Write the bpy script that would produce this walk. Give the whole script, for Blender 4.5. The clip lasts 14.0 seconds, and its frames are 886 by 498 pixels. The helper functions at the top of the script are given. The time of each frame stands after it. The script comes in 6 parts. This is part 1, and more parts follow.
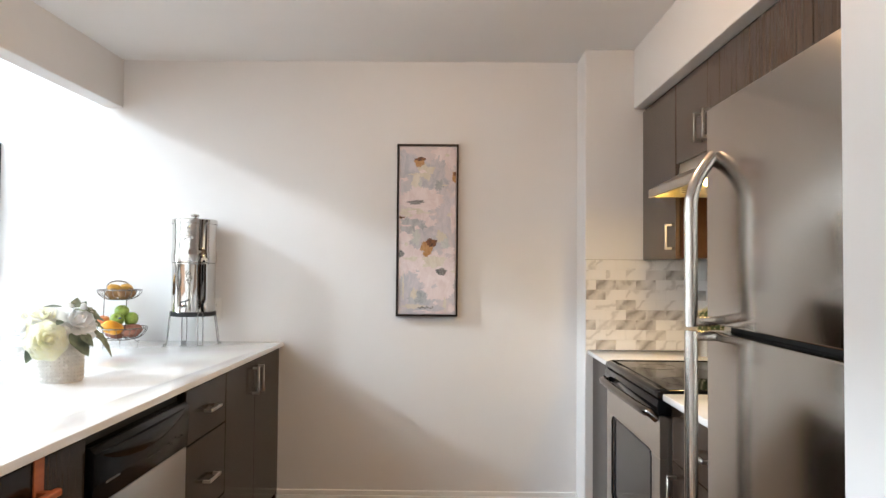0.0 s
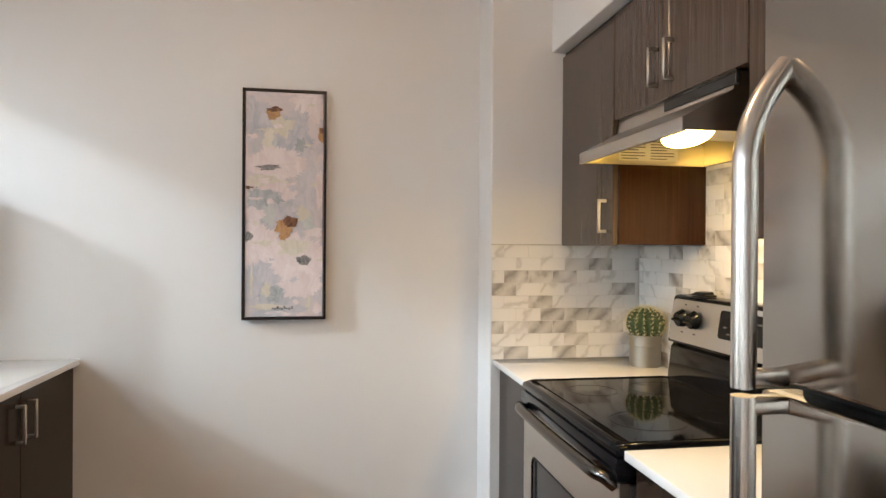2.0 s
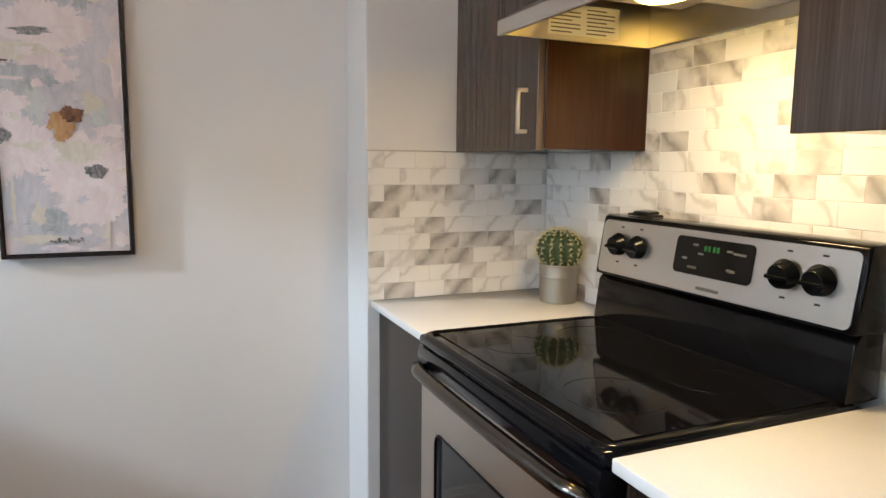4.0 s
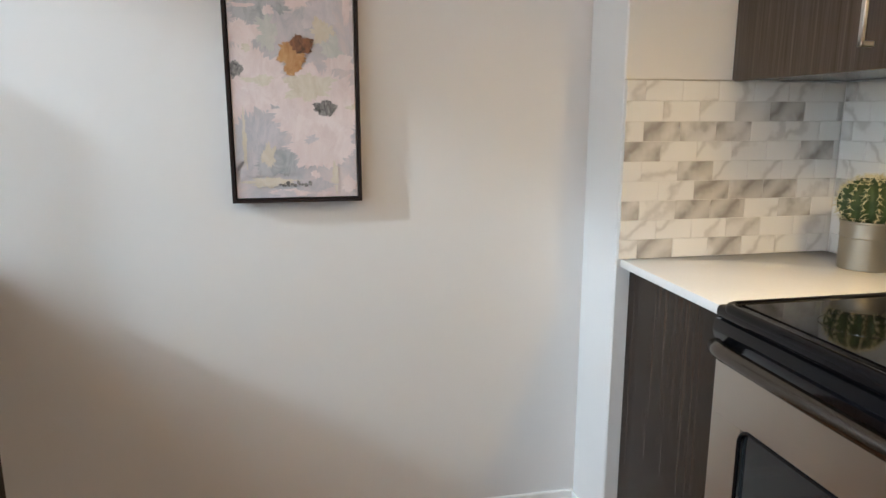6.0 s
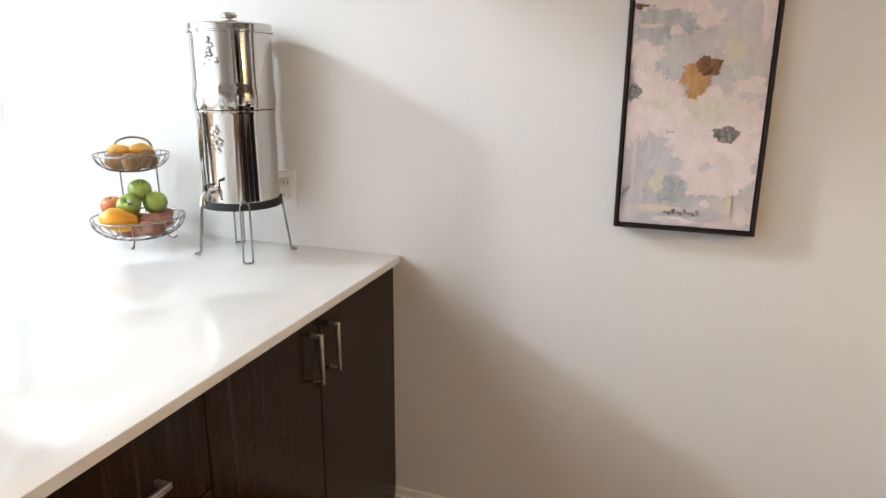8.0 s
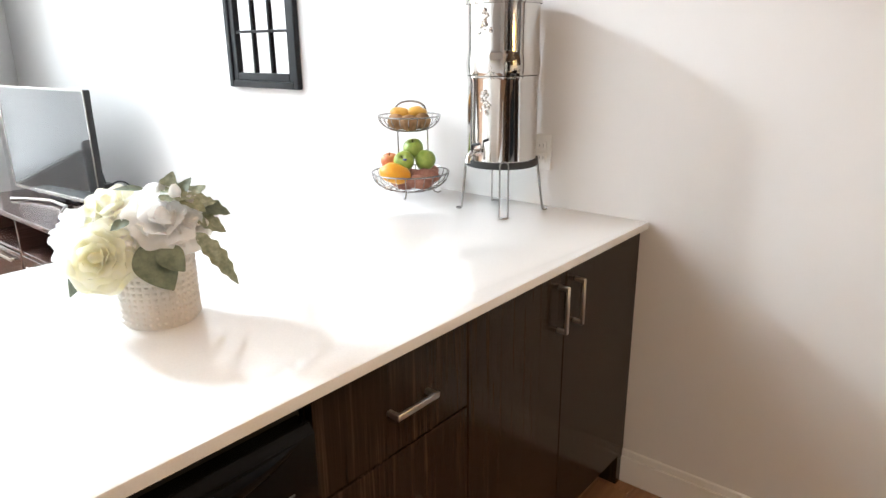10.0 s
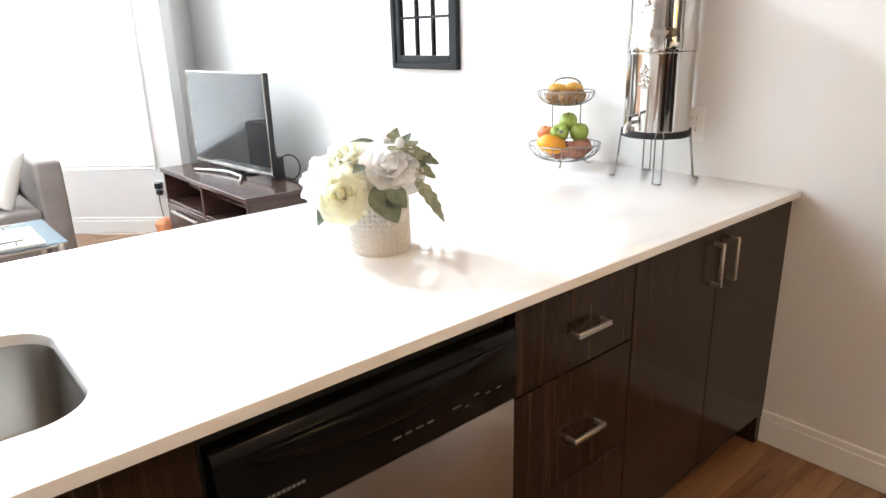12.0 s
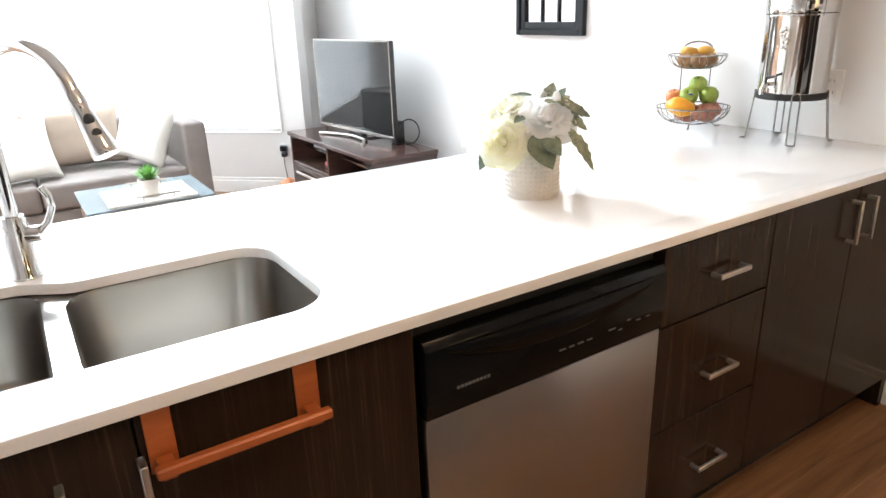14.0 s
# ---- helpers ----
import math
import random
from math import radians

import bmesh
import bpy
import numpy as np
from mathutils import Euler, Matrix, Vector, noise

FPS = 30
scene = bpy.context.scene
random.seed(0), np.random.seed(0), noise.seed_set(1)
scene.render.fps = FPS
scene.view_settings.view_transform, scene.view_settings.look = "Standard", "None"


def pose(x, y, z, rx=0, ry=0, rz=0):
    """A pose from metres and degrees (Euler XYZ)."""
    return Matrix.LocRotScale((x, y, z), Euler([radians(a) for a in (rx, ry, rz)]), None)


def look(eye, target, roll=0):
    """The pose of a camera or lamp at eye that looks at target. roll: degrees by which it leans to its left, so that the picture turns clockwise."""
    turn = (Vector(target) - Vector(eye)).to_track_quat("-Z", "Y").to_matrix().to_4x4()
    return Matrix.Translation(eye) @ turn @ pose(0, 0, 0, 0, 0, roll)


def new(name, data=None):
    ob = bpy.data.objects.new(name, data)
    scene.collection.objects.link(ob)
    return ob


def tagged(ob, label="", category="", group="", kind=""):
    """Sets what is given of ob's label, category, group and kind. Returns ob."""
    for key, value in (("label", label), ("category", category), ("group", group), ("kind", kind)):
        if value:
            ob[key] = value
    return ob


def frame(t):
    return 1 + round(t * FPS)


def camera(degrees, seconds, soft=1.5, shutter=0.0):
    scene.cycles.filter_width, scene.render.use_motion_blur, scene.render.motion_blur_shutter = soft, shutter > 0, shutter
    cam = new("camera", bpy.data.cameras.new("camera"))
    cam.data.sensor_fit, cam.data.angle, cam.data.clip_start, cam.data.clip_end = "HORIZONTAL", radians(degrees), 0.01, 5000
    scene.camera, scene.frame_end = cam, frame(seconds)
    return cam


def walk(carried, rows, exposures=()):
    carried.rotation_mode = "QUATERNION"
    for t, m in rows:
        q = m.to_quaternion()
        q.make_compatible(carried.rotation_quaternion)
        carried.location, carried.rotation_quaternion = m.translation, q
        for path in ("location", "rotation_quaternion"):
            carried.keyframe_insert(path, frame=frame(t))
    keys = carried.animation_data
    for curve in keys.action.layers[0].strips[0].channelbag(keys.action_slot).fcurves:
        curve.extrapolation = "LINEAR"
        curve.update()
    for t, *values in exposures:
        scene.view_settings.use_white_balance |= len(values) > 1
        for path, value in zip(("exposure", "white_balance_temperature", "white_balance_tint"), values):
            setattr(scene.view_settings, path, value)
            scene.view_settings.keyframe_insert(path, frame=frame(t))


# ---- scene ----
cam = camera(67.5, 14.0)
METRES, EYE, TILT, LEAN, TURN = 3.05, 1.3, 0.0, 0.0, -0.9
PATH = [
    (0, (0.958, 0.517, 1.32), (0.937, 2.516, 1.38), 0.5),
    (0.5, (1.025, 0.731, 1.355), (1.015, 2.731, 1.38), 0.4),
    (1, (1.025, 0.936, 1.352), (1.052, 2.936, 1.362), 0.4),
    (1.5, (0.989, 1.137, 1.345), (1.146, 3.13, 1.353), 0.3),
    (2, (1.016, 1.341, 1.364), (1.353, 3.312, 1.357), 0.4),
    (2.5, (1.091, 1.522, 1.344), (1.564, 3.465, 1.344), 0.4),
    (2.7, (1.121, 1.587, 1.37), (1.647, 3.516, 1.345), 0.7),
    (5, (1.009, 2.198, 1.297), (1.841, 3.979, 0.927), 0.1),
    (5.5, (0.967, 2.272, 1.286), (1.55, 4.146, 0.901), -0.2),
    (6, (0.88, 2.325, 1.282), (1.25, 4.251, 0.892), -0.0),
    (6.5, (0.84, 2.378, 1.328), (0.936, 4.332, 0.912), -0.2),
    (7, (0.841, 2.406, 1.425), (0.645, 4.331, 0.919), 0.4),
    (7.5, (0.819, 2.404, 1.445), (0.39, 4.288, 0.931), 0.5),
    (8, (0.806, 2.38, 1.444), (0.167, 4.203, 0.928), 0.4),
    (8.5, (0.806, 2.355, 1.432), (-0.022, 4.1, 0.913), 0.3),
    (9, (0.807, 2.332, 1.43), (-0.169, 3.991, 0.886), 0.2),
    (11.3, (0.832, 2.08, 1.427), (-0.576, 3.363, 0.82), -1.5),
    (11.5, (0.843, 2.043, 1.42), (-0.578, 3.313, 0.813), -1.5),
    (12, (0.868, 1.96, 1.405), (-0.582, 3.194, 0.793), -1.5),
    (12.5, (0.884, 1.879, 1.401), (-0.593, 3.073, 0.773), -1.5),
    (13, (0.897, 1.815, 1.397), (-0.611, 2.959, 0.752), -1.7),
    (13.5, (0.907, 1.764, 1.393), (-0.639, 2.849, 0.734), -1.9),
    (14, (0.917, 1.712, 1.385), (-0.669, 2.725, 0.71), -2.0),
]
EXPOSURES = [(0.0, -0.1, 6200, 8), (2.5, -0.2, 6100, 6), (5.0, -0.35, 5600, 5), (6.5, -0.24, 6050, 4), (8.5, -0.12, 6380, 9), (11.5, 0.17, 6450, 10), (14.0, 0.15, 6400, 10)]
walk(cam, [(t, look(eye, target, roll)) for t, eye, target, roll in PATH],
     exposures=EXPOSURES)
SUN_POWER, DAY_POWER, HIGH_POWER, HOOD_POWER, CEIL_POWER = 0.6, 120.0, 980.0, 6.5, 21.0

# the angled window wall is laid out square at x = -4.75 and turned into place about its north end
BAY_END = (-4.193, 3.699)
BAY = Matrix.Translation((*BAY_END, 0)) @ Matrix.Rotation(radians(-44.3), 4, "Z") @ Matrix.Translation((4.75, -4.14, 0))

# ---- world, sun, large lights ----
world = bpy.data.worlds.new("sky")
scene.world = world
world.use_nodes = True
wn, wl = world.node_tree.nodes, world.node_tree.links
SUN_WAY = Vector((7.0, 2.3, -3.2)).normalized()
sky = wn.new("ShaderNodeTexSky")
sky.sky_type = "NISHITA"
sky.sun_disc = False
sky.sun_elevation = math.asin(-SUN_WAY.z)
sky.sun_rotation = math.atan2(-SUN_WAY.x, -SUN_WAY.y)
wl.new(sky.outputs[0], wn["Background"].inputs[0])
wn["Background"].inputs[1].default_value = 0.15


def lamp(name, kind, m, energy, color, **settings):
    data = bpy.data.lights.new(name, kind)
    data.energy, data.color = energy, color
    ob = new(name, data)
    ob.matrix_world = m
    return ob


sun = lamp("sun", "SUN", look((0, 0, 0), SUN_WAY), SUN_POWER, (1.0, 0.98, 0.955))
sun.data.angle = radians(6)
# daylight in the openings of the low and the high living room window
day = lamp("window_daylight", "AREA", BAY @ pose(-4.865, 2.46, 1.46, 0, -90, 0), DAY_POWER, (0.86, 0.93, 1.0))
day.data.shape, day.data.size, day.data.size_y = "RECTANGLE", 1.86, 2.7
high = lamp("high_window_daylight", "AREA", BAY @ pose(-4.84, 1.555, 4.50, 0, -90, 0), HIGH_POWER, (0.80, 0.91, 1.0))
high.data.shape, high.data.size, high.data.size_y = "RECTANGLE", 0.62, 0.68
# warm bulb of the range hood
hood_bulb = lamp("hood_bulb", "AREA", pose(1.965, 2.97, 1.620, 0, 0, 0), HOOD_POWER, (1.0, 0.69, 0.36))
hood_bulb.data.shape, hood_bulb.data.size, hood_bulb.data.size_y = "RECTANGLE", 0.07, 0.18
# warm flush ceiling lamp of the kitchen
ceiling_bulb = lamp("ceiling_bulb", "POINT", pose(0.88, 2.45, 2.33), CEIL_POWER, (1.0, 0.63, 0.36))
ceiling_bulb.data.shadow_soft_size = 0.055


# ---- materials ----
def mat(name, base, rough=0.5, metal=0.0, **kw):
    m = bpy.data.materials.new(name)
    m.use_nodes = True
    b = m.node_tree.nodes["Principled BSDF"]
    b.inputs["Base Color"].default_value = (*base, 1)
    b.inputs["Roughness"].default_value = rough
    b.inputs["Metallic"].default_value = metal
    for k, v in kw.items():
        b.inputs[k.replace("_", " ")].default_value = v
    return m


def add(m, kind, **kw):
    n = m.node_tree.nodes.new(kind)
    for k, v in kw.items():
        n.inputs[k.replace("_", " ")].default_value = v
    return n


def wire(m, a, b):
    m.node_tree.links.new(a, b)


def bsdf(m):
    return m.node_tree.nodes["Principled BSDF"]


def coords(m, scale=(1, 1, 1), shift_random=False):
    """World-sized coordinates, stretched by scale; shifted per object where asked."""
    g = add(m, "ShaderNodeNewGeometry")
    mp = add(m, "ShaderNodeMapping")
    mp.inputs["Scale"].default_value = scale
    wire(m, g.outputs["Position"], mp.inputs["Vector"])
    if shift_random:
        oi = add(m, "ShaderNodeObjectInfo")
        mul = add(m, "ShaderNodeVectorMath")
        mul.operation = "SCALE"
        mul.inputs[0].default_value = (37.0, 53.0, 71.0)
        wire(m, oi.outputs["Random"], mul.inputs["Scale"])
        wire(m, mul.outputs[0], mp.inputs["Location"])
    return mp.outputs[0]


def noise_tex(m, vec, scale, detail=4.0, rough=0.6, dist=0.0):
    n = add(m, "ShaderNodeTexNoise", Scale=scale, Detail=detail, Roughness=rough, Distortion=dist)
    wire(m, vec, n.inputs["Vector"])
    return n.outputs["Fac"]


def ramp(m, fac, stops):
    r = add(m, "ShaderNodeValToRGB")
    e = r.color_ramp.elements
    e[0].position, e[0].color = stops[0][0], (*stops[0][1], 1)
    e[1].position, e[1].color = stops[-1][0], (*stops[-1][1], 1)
    for p, c in stops[1:-1]:
        k = e.new(p)
        k.color = (*c, 1)
    wire(m, fac, r.inputs[0])
    return r.outputs[0]


def bump(m, fac, strength, distance=0.002):
    b = add(m, "ShaderNodeBump", Strength=strength, Distance=distance)
    wire(m, fac, b.inputs["Height"])
    wire(m, b.outputs[0], bsdf(m).inputs["Normal"])


def rough_var(m, fac, lo, hi):
    r = add(m, "ShaderNodeMapRange")
    r.inputs["To Min"].default_value, r.inputs["To Max"].default_value = lo, hi
    wire(m, fac, r.inputs["Value"])
    wire(m, r.outputs[0], bsdf(m).inputs["Roughness"])


def paint(name, c, rough=0.55, amount=0.03, grain=0.06):
    m = mat(name, c, rough)
    v = coords(m)
    f = noise_tex(m, v, 1.3, 5)
    lo, hi = tuple(x * (1 - amount) for x in c), tuple(min(1, x * (1 + amount)) for x in c)
    wire(m, ramp(m, f, [(0.3, lo), (0.7, hi)]), bsdf(m).inputs["Base Color"])
    bump(m, noise_tex(m, v, 260, 3), grain, 0.0015)
    return m


def laminate(name, dark, mid, light, along="z"):
    """Dark wood-grain laminate with fine vertical streaks."""
    m = mat(name, mid, 0.34)
    s = (60, 60, 1.2) if along == "z" else (60, 1.2, 60)
    v = coords(m, s, True)
    f = noise_tex(m, v, 1.0, 6, 0.7)
    v2 = coords(m, tuple(a * 4 for a in s), True)
    g = noise_tex(m, v2, 1.0, 4, 0.7)
    mx = add(m, "ShaderNodeMath")
    mx.operation = "MULTIPLY_ADD"
    mx.inputs[1].default_value = 0.45
    sc = add(m, "ShaderNodeMath")
    sc.operation = "MULTIPLY"
    sc.inputs[1].default_value = 0.6
    wire(m, f, sc.inputs[0])
    wire(m, g, mx.inputs[0])
    wire(m, sc.outputs[0], mx.inputs[2])
    wire(m, ramp(m, mx.outputs[0], [(0.34, dark), (0.56, mid), (0.76, light)]), bsdf(m).inputs["Base Color"])
    bump(m, g, 0.12, 0.0006)
    rough_var(m, f, 0.13, 0.20)
    return m


def steel(name, c, rough, stretch, anis=0.0):
    m = mat(name, c, rough, 1.0)
    v = coords(m, stretch)
    f = noise_tex(m, v, 1.0, 5, 0.7)
    rough_var(m, f, rough * 0.9, rough * 1.1)
    v2 = coords(m)
    g = noise_tex(m, v2, 2.2, 3)
    wire(m, ramp(m, g, [(0.3, tuple(x * 0.94 for x in c)), (0.7, c)]), bsdf(m).inputs["Base Color"])
    bump(m, f, 0.012, 0.0003)
    return m


M_WALL = paint("wall_paint", (0.74, 0.725, 0.71), 0.5, 0.02)
M_CEIL = paint("ceiling_paint", (0.80, 0.79, 0.775), 0.75, 0.02, 0.12)
M_TRIM = paint("trim_paint", (0.84, 0.83, 0.81), 0.3, 0.015, 0.02)
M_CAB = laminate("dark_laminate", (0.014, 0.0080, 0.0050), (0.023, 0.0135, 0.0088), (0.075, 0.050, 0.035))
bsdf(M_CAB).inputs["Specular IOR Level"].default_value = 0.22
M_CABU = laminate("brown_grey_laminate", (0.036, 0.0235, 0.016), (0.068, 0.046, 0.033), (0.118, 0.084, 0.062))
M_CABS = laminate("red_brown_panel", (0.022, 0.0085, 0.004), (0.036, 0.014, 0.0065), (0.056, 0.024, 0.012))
# recess shade of toe kicks, dishwasher tub and gaps is put into this near-black
M_DARK = paint("recess_shade", (0.012, 0.011, 0.011), 0.6, 0.1)
M_STEEL = steel("brushed_steel", (0.62, 0.59, 0.55), 0.30, (4, 900, 900))
M_STEELV = steel("brushed_steel_upright", (0.45, 0.42, 0.385), 0.14, (900, 900, 4))
M_HANDLEDARK = mat("dark_steel", (0.30, 0.28, 0.26), 0.22, 1.0)
# plain steel oven bar; the dark cooktop it mirrors is put into this colour
M_OVENBAR = mat("reflection_dark_steel", (0.13, 0.12, 0.11), 0.2, 1.0)
M_BARSTEEL = mat("satin_bar_steel", (0.60, 0.56, 0.51), 0.24, 1.0)
# dishwasher steel below its true tone; the door's dimmer light is in the colour
M_DWSTEEL = steel("dimmed_dishwasher_steel", (0.47, 0.44, 0.41), 0.32, (4, 900, 900))
M_SINK = steel("sink_steel", (0.30, 0.285, 0.265), 0.38, (300, 40, 300))
M_NICKEL = mat("satin_nickel", (0.52, 0.49, 0.45), 0.38, 1.0)
M_CHROME = mat("chrome", (0.64, 0.635, 0.625), 0.06, 1.0)
M_POLISH = mat("polished_filter_steel", (0.60, 0.575, 0.54), 0.05, 1.0)
M_WIRE = mat("chrome_wire", (0.30, 0.29, 0.28), 0.22, 1.0)
M_PANEL = mat("black_gloss_plastic", (0.0050, 0.0058, 0.0072), 0.20, 0.0, Specular_IOR_Level=0.14)
M_BLACK = paint("black_plastic", (0.012, 0.012, 0.013), 0.32, 0.1, 0.02)
M_GLOSSBLACK = mat("black_enamel", (0.005, 0.005, 0.006), 0.10, 0.0, Specular_IOR_Level=0.16)
M_COOK = mat("ceramic_glass", (0.004, 0.004, 0.005), 0.05, 0.0, Specular_IOR_Level=0.24)
M_OVENGLASS = mat("oven_glass", (0.02, 0.021, 0.022), 0.06)
M_WHITEPL = mat("white_plastic", (0.80, 0.79, 0.77), 0.35)
M_RUBBER = mat("black_rubber", (0.015, 0.015, 0.015), 0.7)
M_SCREEN = mat("dark_screen", (0.010, 0.011, 0.012), 0.045, 0.0, Specular_IOR_Level=0.36)
M_TOUCH = mat("touch_panel", (0.005, 0.005, 0.006), 0.12, 0.0, Specular_IOR_Level=0.2)
M_BAR = mat("printed_grey", (0.085, 0.085, 0.085), 0.6)
M_RING = mat("burner_print", (0.006, 0.006, 0.0065), 0.07)
M_PRINT = mat("printed_white", (0.15, 0.15, 0.15), 0.6)
M_COPPER = mat("orange_wood", (0.36, 0.115, 0.035), 0.4)
_v = coords(M_COPPER, (40, 6, 40))
wire(M_COPPER, ramp(M_COPPER, noise_tex(M_COPPER, _v, 1.0, 5), [(0.3, (0.30, 0.068, 0.014)), (0.7, (0.47, 0.125, 0.03))]), bsdf(M_COPPER).inputs["Base Color"])

M_QUARTZ = mat("white_quartz", (0.80, 0.785, 0.76), 0.10)
_v = coords(M_QUARTZ)
wire(M_QUARTZ, ramp(M_QUARTZ, noise_tex(M_QUARTZ, _v, 220, 3, 0.8), [(0.30, (0.785, 0.77, 0.75)), (0.48, (0.815, 0.80, 0.78)), (0.75, (0.84, 0.83, 0.81))]), bsdf(M_QUARTZ).inputs["Base Color"])
rough_var(M_QUARTZ, noise_tex(M_QUARTZ, _v, 6, 4), 0.03, 0.06)

# marble tile: white ground, some tiles much greyer, diagonal veins
M_TILE = mat("marble_tile", (0.72, 0.70, 0.67), 0.22)
_oi = add(M_TILE, "ShaderNodeObjectInfo")
_v = coords(M_TILE, (1, 1, -1), True)
_w = add(M_TILE, "ShaderNodeTexWave", Scale=3.0, Distortion=5.5, Detail=4.0, Detail_Scale=2.2)
_w.wave_type, _w.bands_direction = "BANDS", "DIAGONAL"
wire(M_TILE, _v, _w.inputs["Vector"])
_veins = ramp(M_TILE, _w.outputs["Fac"], [(0.0, (0.60, 0.58, 0.555)), (0.04, (0.69, 0.67, 0.645)), (0.13, (0.765, 0.75, 0.725)), (1.0, (0.79, 0.775, 0.75))])
_w2 = add(M_TILE, "ShaderNodeTexWave", Scale=6.5, Distortion=4.0, Detail=4.0, Detail_Scale=1.6)
_w2.wave_type, _w2.bands_direction = "BANDS", "DIAGONAL"
wire(M_TILE, _v, _w2.inputs["Vector"])
_grey = ramp(M_TILE, _w2.outputs["Fac"], [(0.0, (0.31, 0.285, 0.265)), (0.16, (0.40, 0.375, 0.35)), (0.45, (0.47, 0.445, 0.42)), (1.0, (0.58, 0.555, 0.525))])
_st = add(M_TILE, "ShaderNodeValToRGB")
_st.color_ramp.elements[0].position, _st.color_ramp.elements[1].position = 0.70, 0.80
wire(M_TILE, _oi.outputs["Random"], _st.inputs[0])
_cl = noise_tex(M_TILE, _v, 9, 3)
_mm = add(M_TILE, "ShaderNodeMath")
_mm.operation = "MULTIPLY"
wire(M_TILE, _st.outputs[0], _mm.inputs[0])
wire(M_TILE, ramp(M_TILE, _cl, [(0.40, (0.45, 0.45, 0.45)), (0.52, (1, 1, 1))]), _mm.inputs[1])
_mx = add(M_TILE, "ShaderNodeMix")
_mx.data_type = "RGBA"
wire(M_TILE, _mm.outputs[0], _mx.inputs["Factor"])
wire(M_TILE, _veins, _mx.inputs[6])
wire(M_TILE, _grey, _mx.inputs[7])
wire(M_TILE, _mx.outputs[2], bsdf(M_TILE).inputs["Base Color"])
M_GROUT = paint("grout", (0.70, 0.68, 0.65), 0.8, 0.05, 0.2)

# oak floor planks
M_PLANK = mat("oak_plank", (0.26, 0.13, 0.06), 0.35)
_v = coords(M_PLANK, (26, 1.6, 26), True)
_f = noise_tex(M_PLANK, _v, 1.0, 6, 0.65, 0.6)
_c = ramp(M_PLANK, _f, [(0.3, (0.15, 0.070, 0.032)), (0.5, (0.25, 0.125, 0.06)), (0.72, (0.35, 0.19, 0.095))])
_hsv = add(M_PLANK, "ShaderNodeHueSaturation")
_oi = add(M_PLANK, "ShaderNodeObjectInfo")
_mr = add(M_PLANK, "ShaderNodeMapRange")
_mr.inputs["To Min"].default_value, _mr.inputs["To Max"].default_value = 0.75, 1.25
wire(M_PLANK, _oi.outputs["Random"], _mr.inputs["Value"])
wire(M_PLANK, _mr.outputs[0], _hsv.inputs["Value"])
wire(M_PLANK, _c, _hsv.inputs["Color"])
wire(M_PLANK, _hsv.outputs[0], bsdf(M_PLANK).inputs["Base Color"])
bump(M_PLANK, _f, 0.15, 0.001)


def fabric(name, c, scale=900, amount=0.18):
    m = mat(name, c, 0.9)
    v = coords(m)
    f = noise_tex(m, v, scale, 2)
    g = noise_tex(m, v, 5, 4)
    lo, hi = tuple(x * (1 - amount) for x in c), tuple(min(1, x * (1 + amount)) for x in c)
    mixf = add(m, "ShaderNodeMath")
    mixf.operation = "MULTIPLY_ADD"
    mixf.inputs[1].default_value = 0.5
    hf = add(m, "ShaderNodeMath")
    hf.operation = "MULTIPLY"
    hf.inputs[1].default_value = 0.5
    wire(m, g, hf.inputs[0])
    wire(m, f, mixf.inputs[0])
    wire(m, hf.outputs[0], mixf.inputs[2])
    wire(m, ramp(m, mixf.outputs[0], [(0.35, lo), (0.65, hi)]), bsdf(m).inputs["Base Color"])
    bump(m, f, 0.4, 0.001)
    return m


M_SOFA = fabric("grey_brown_upholstery", (0.21, 0.18, 0.165))
M_PILLOW = fabric("cream_cushion", (0.82, 0.80, 0.75), 700, 0.05)
M_PILLOWB = fabric("beige_cushion", (0.42, 0.335, 0.27), 700, 0.08)


def skin(name, a, b, rough=0.35, scale=30):
    """Fruit, petal and leaf surfaces: two blended tones and faint relief."""
    m = mat(name, a, rough)
    v = coords(m, (1, 1, 1), True)
    f = noise_tex(m, v, scale, 4)
    wire(m, ramp(m, f, [(0.35, a), (0.65, b)]), bsdf(m).inputs["Base Color"])
    bump(m, noise_tex(m, v, scale * 6, 2), 0.08, 0.001)
    return m


M_APPLE = skin("green_apple_skin", (0.17, 0.27, 0.03), (0.31, 0.39, 0.075), 0.3)
M_PEACH = skin("red_apple_skin", (0.50, 0.07, 0.035), (0.68, 0.30, 0.10), 0.4, 18)
M_MANGO = skin("mango_skin", (0.72, 0.30, 0.015), (0.80, 0.42, 0.03), 0.35, 14)
M_POTATO = skin("sweet_potato_skin", (0.25, 0.095, 0.065), (0.38, 0.18, 0.125), 0.75, 40)
M_KIWI = skin("brown_fruit_skin", (0.20, 0.105, 0.04), (0.32, 0.18, 0.08), 0.8, 60)
M_BANANA = skin("yellow_fruit_skin", (0.56, 0.27, 0.035), (0.64, 0.36, 0.06), 0.45, 20)
M_PETALW = skin("white_petal", (0.955, 0.95, 0.935), (0.97, 0.965, 0.955), 0.5, 40)
M_PETALY = skin("cream_yellow_petal", (0.97, 0.95, 0.74), (0.975, 0.965, 0.87), 0.5, 30)
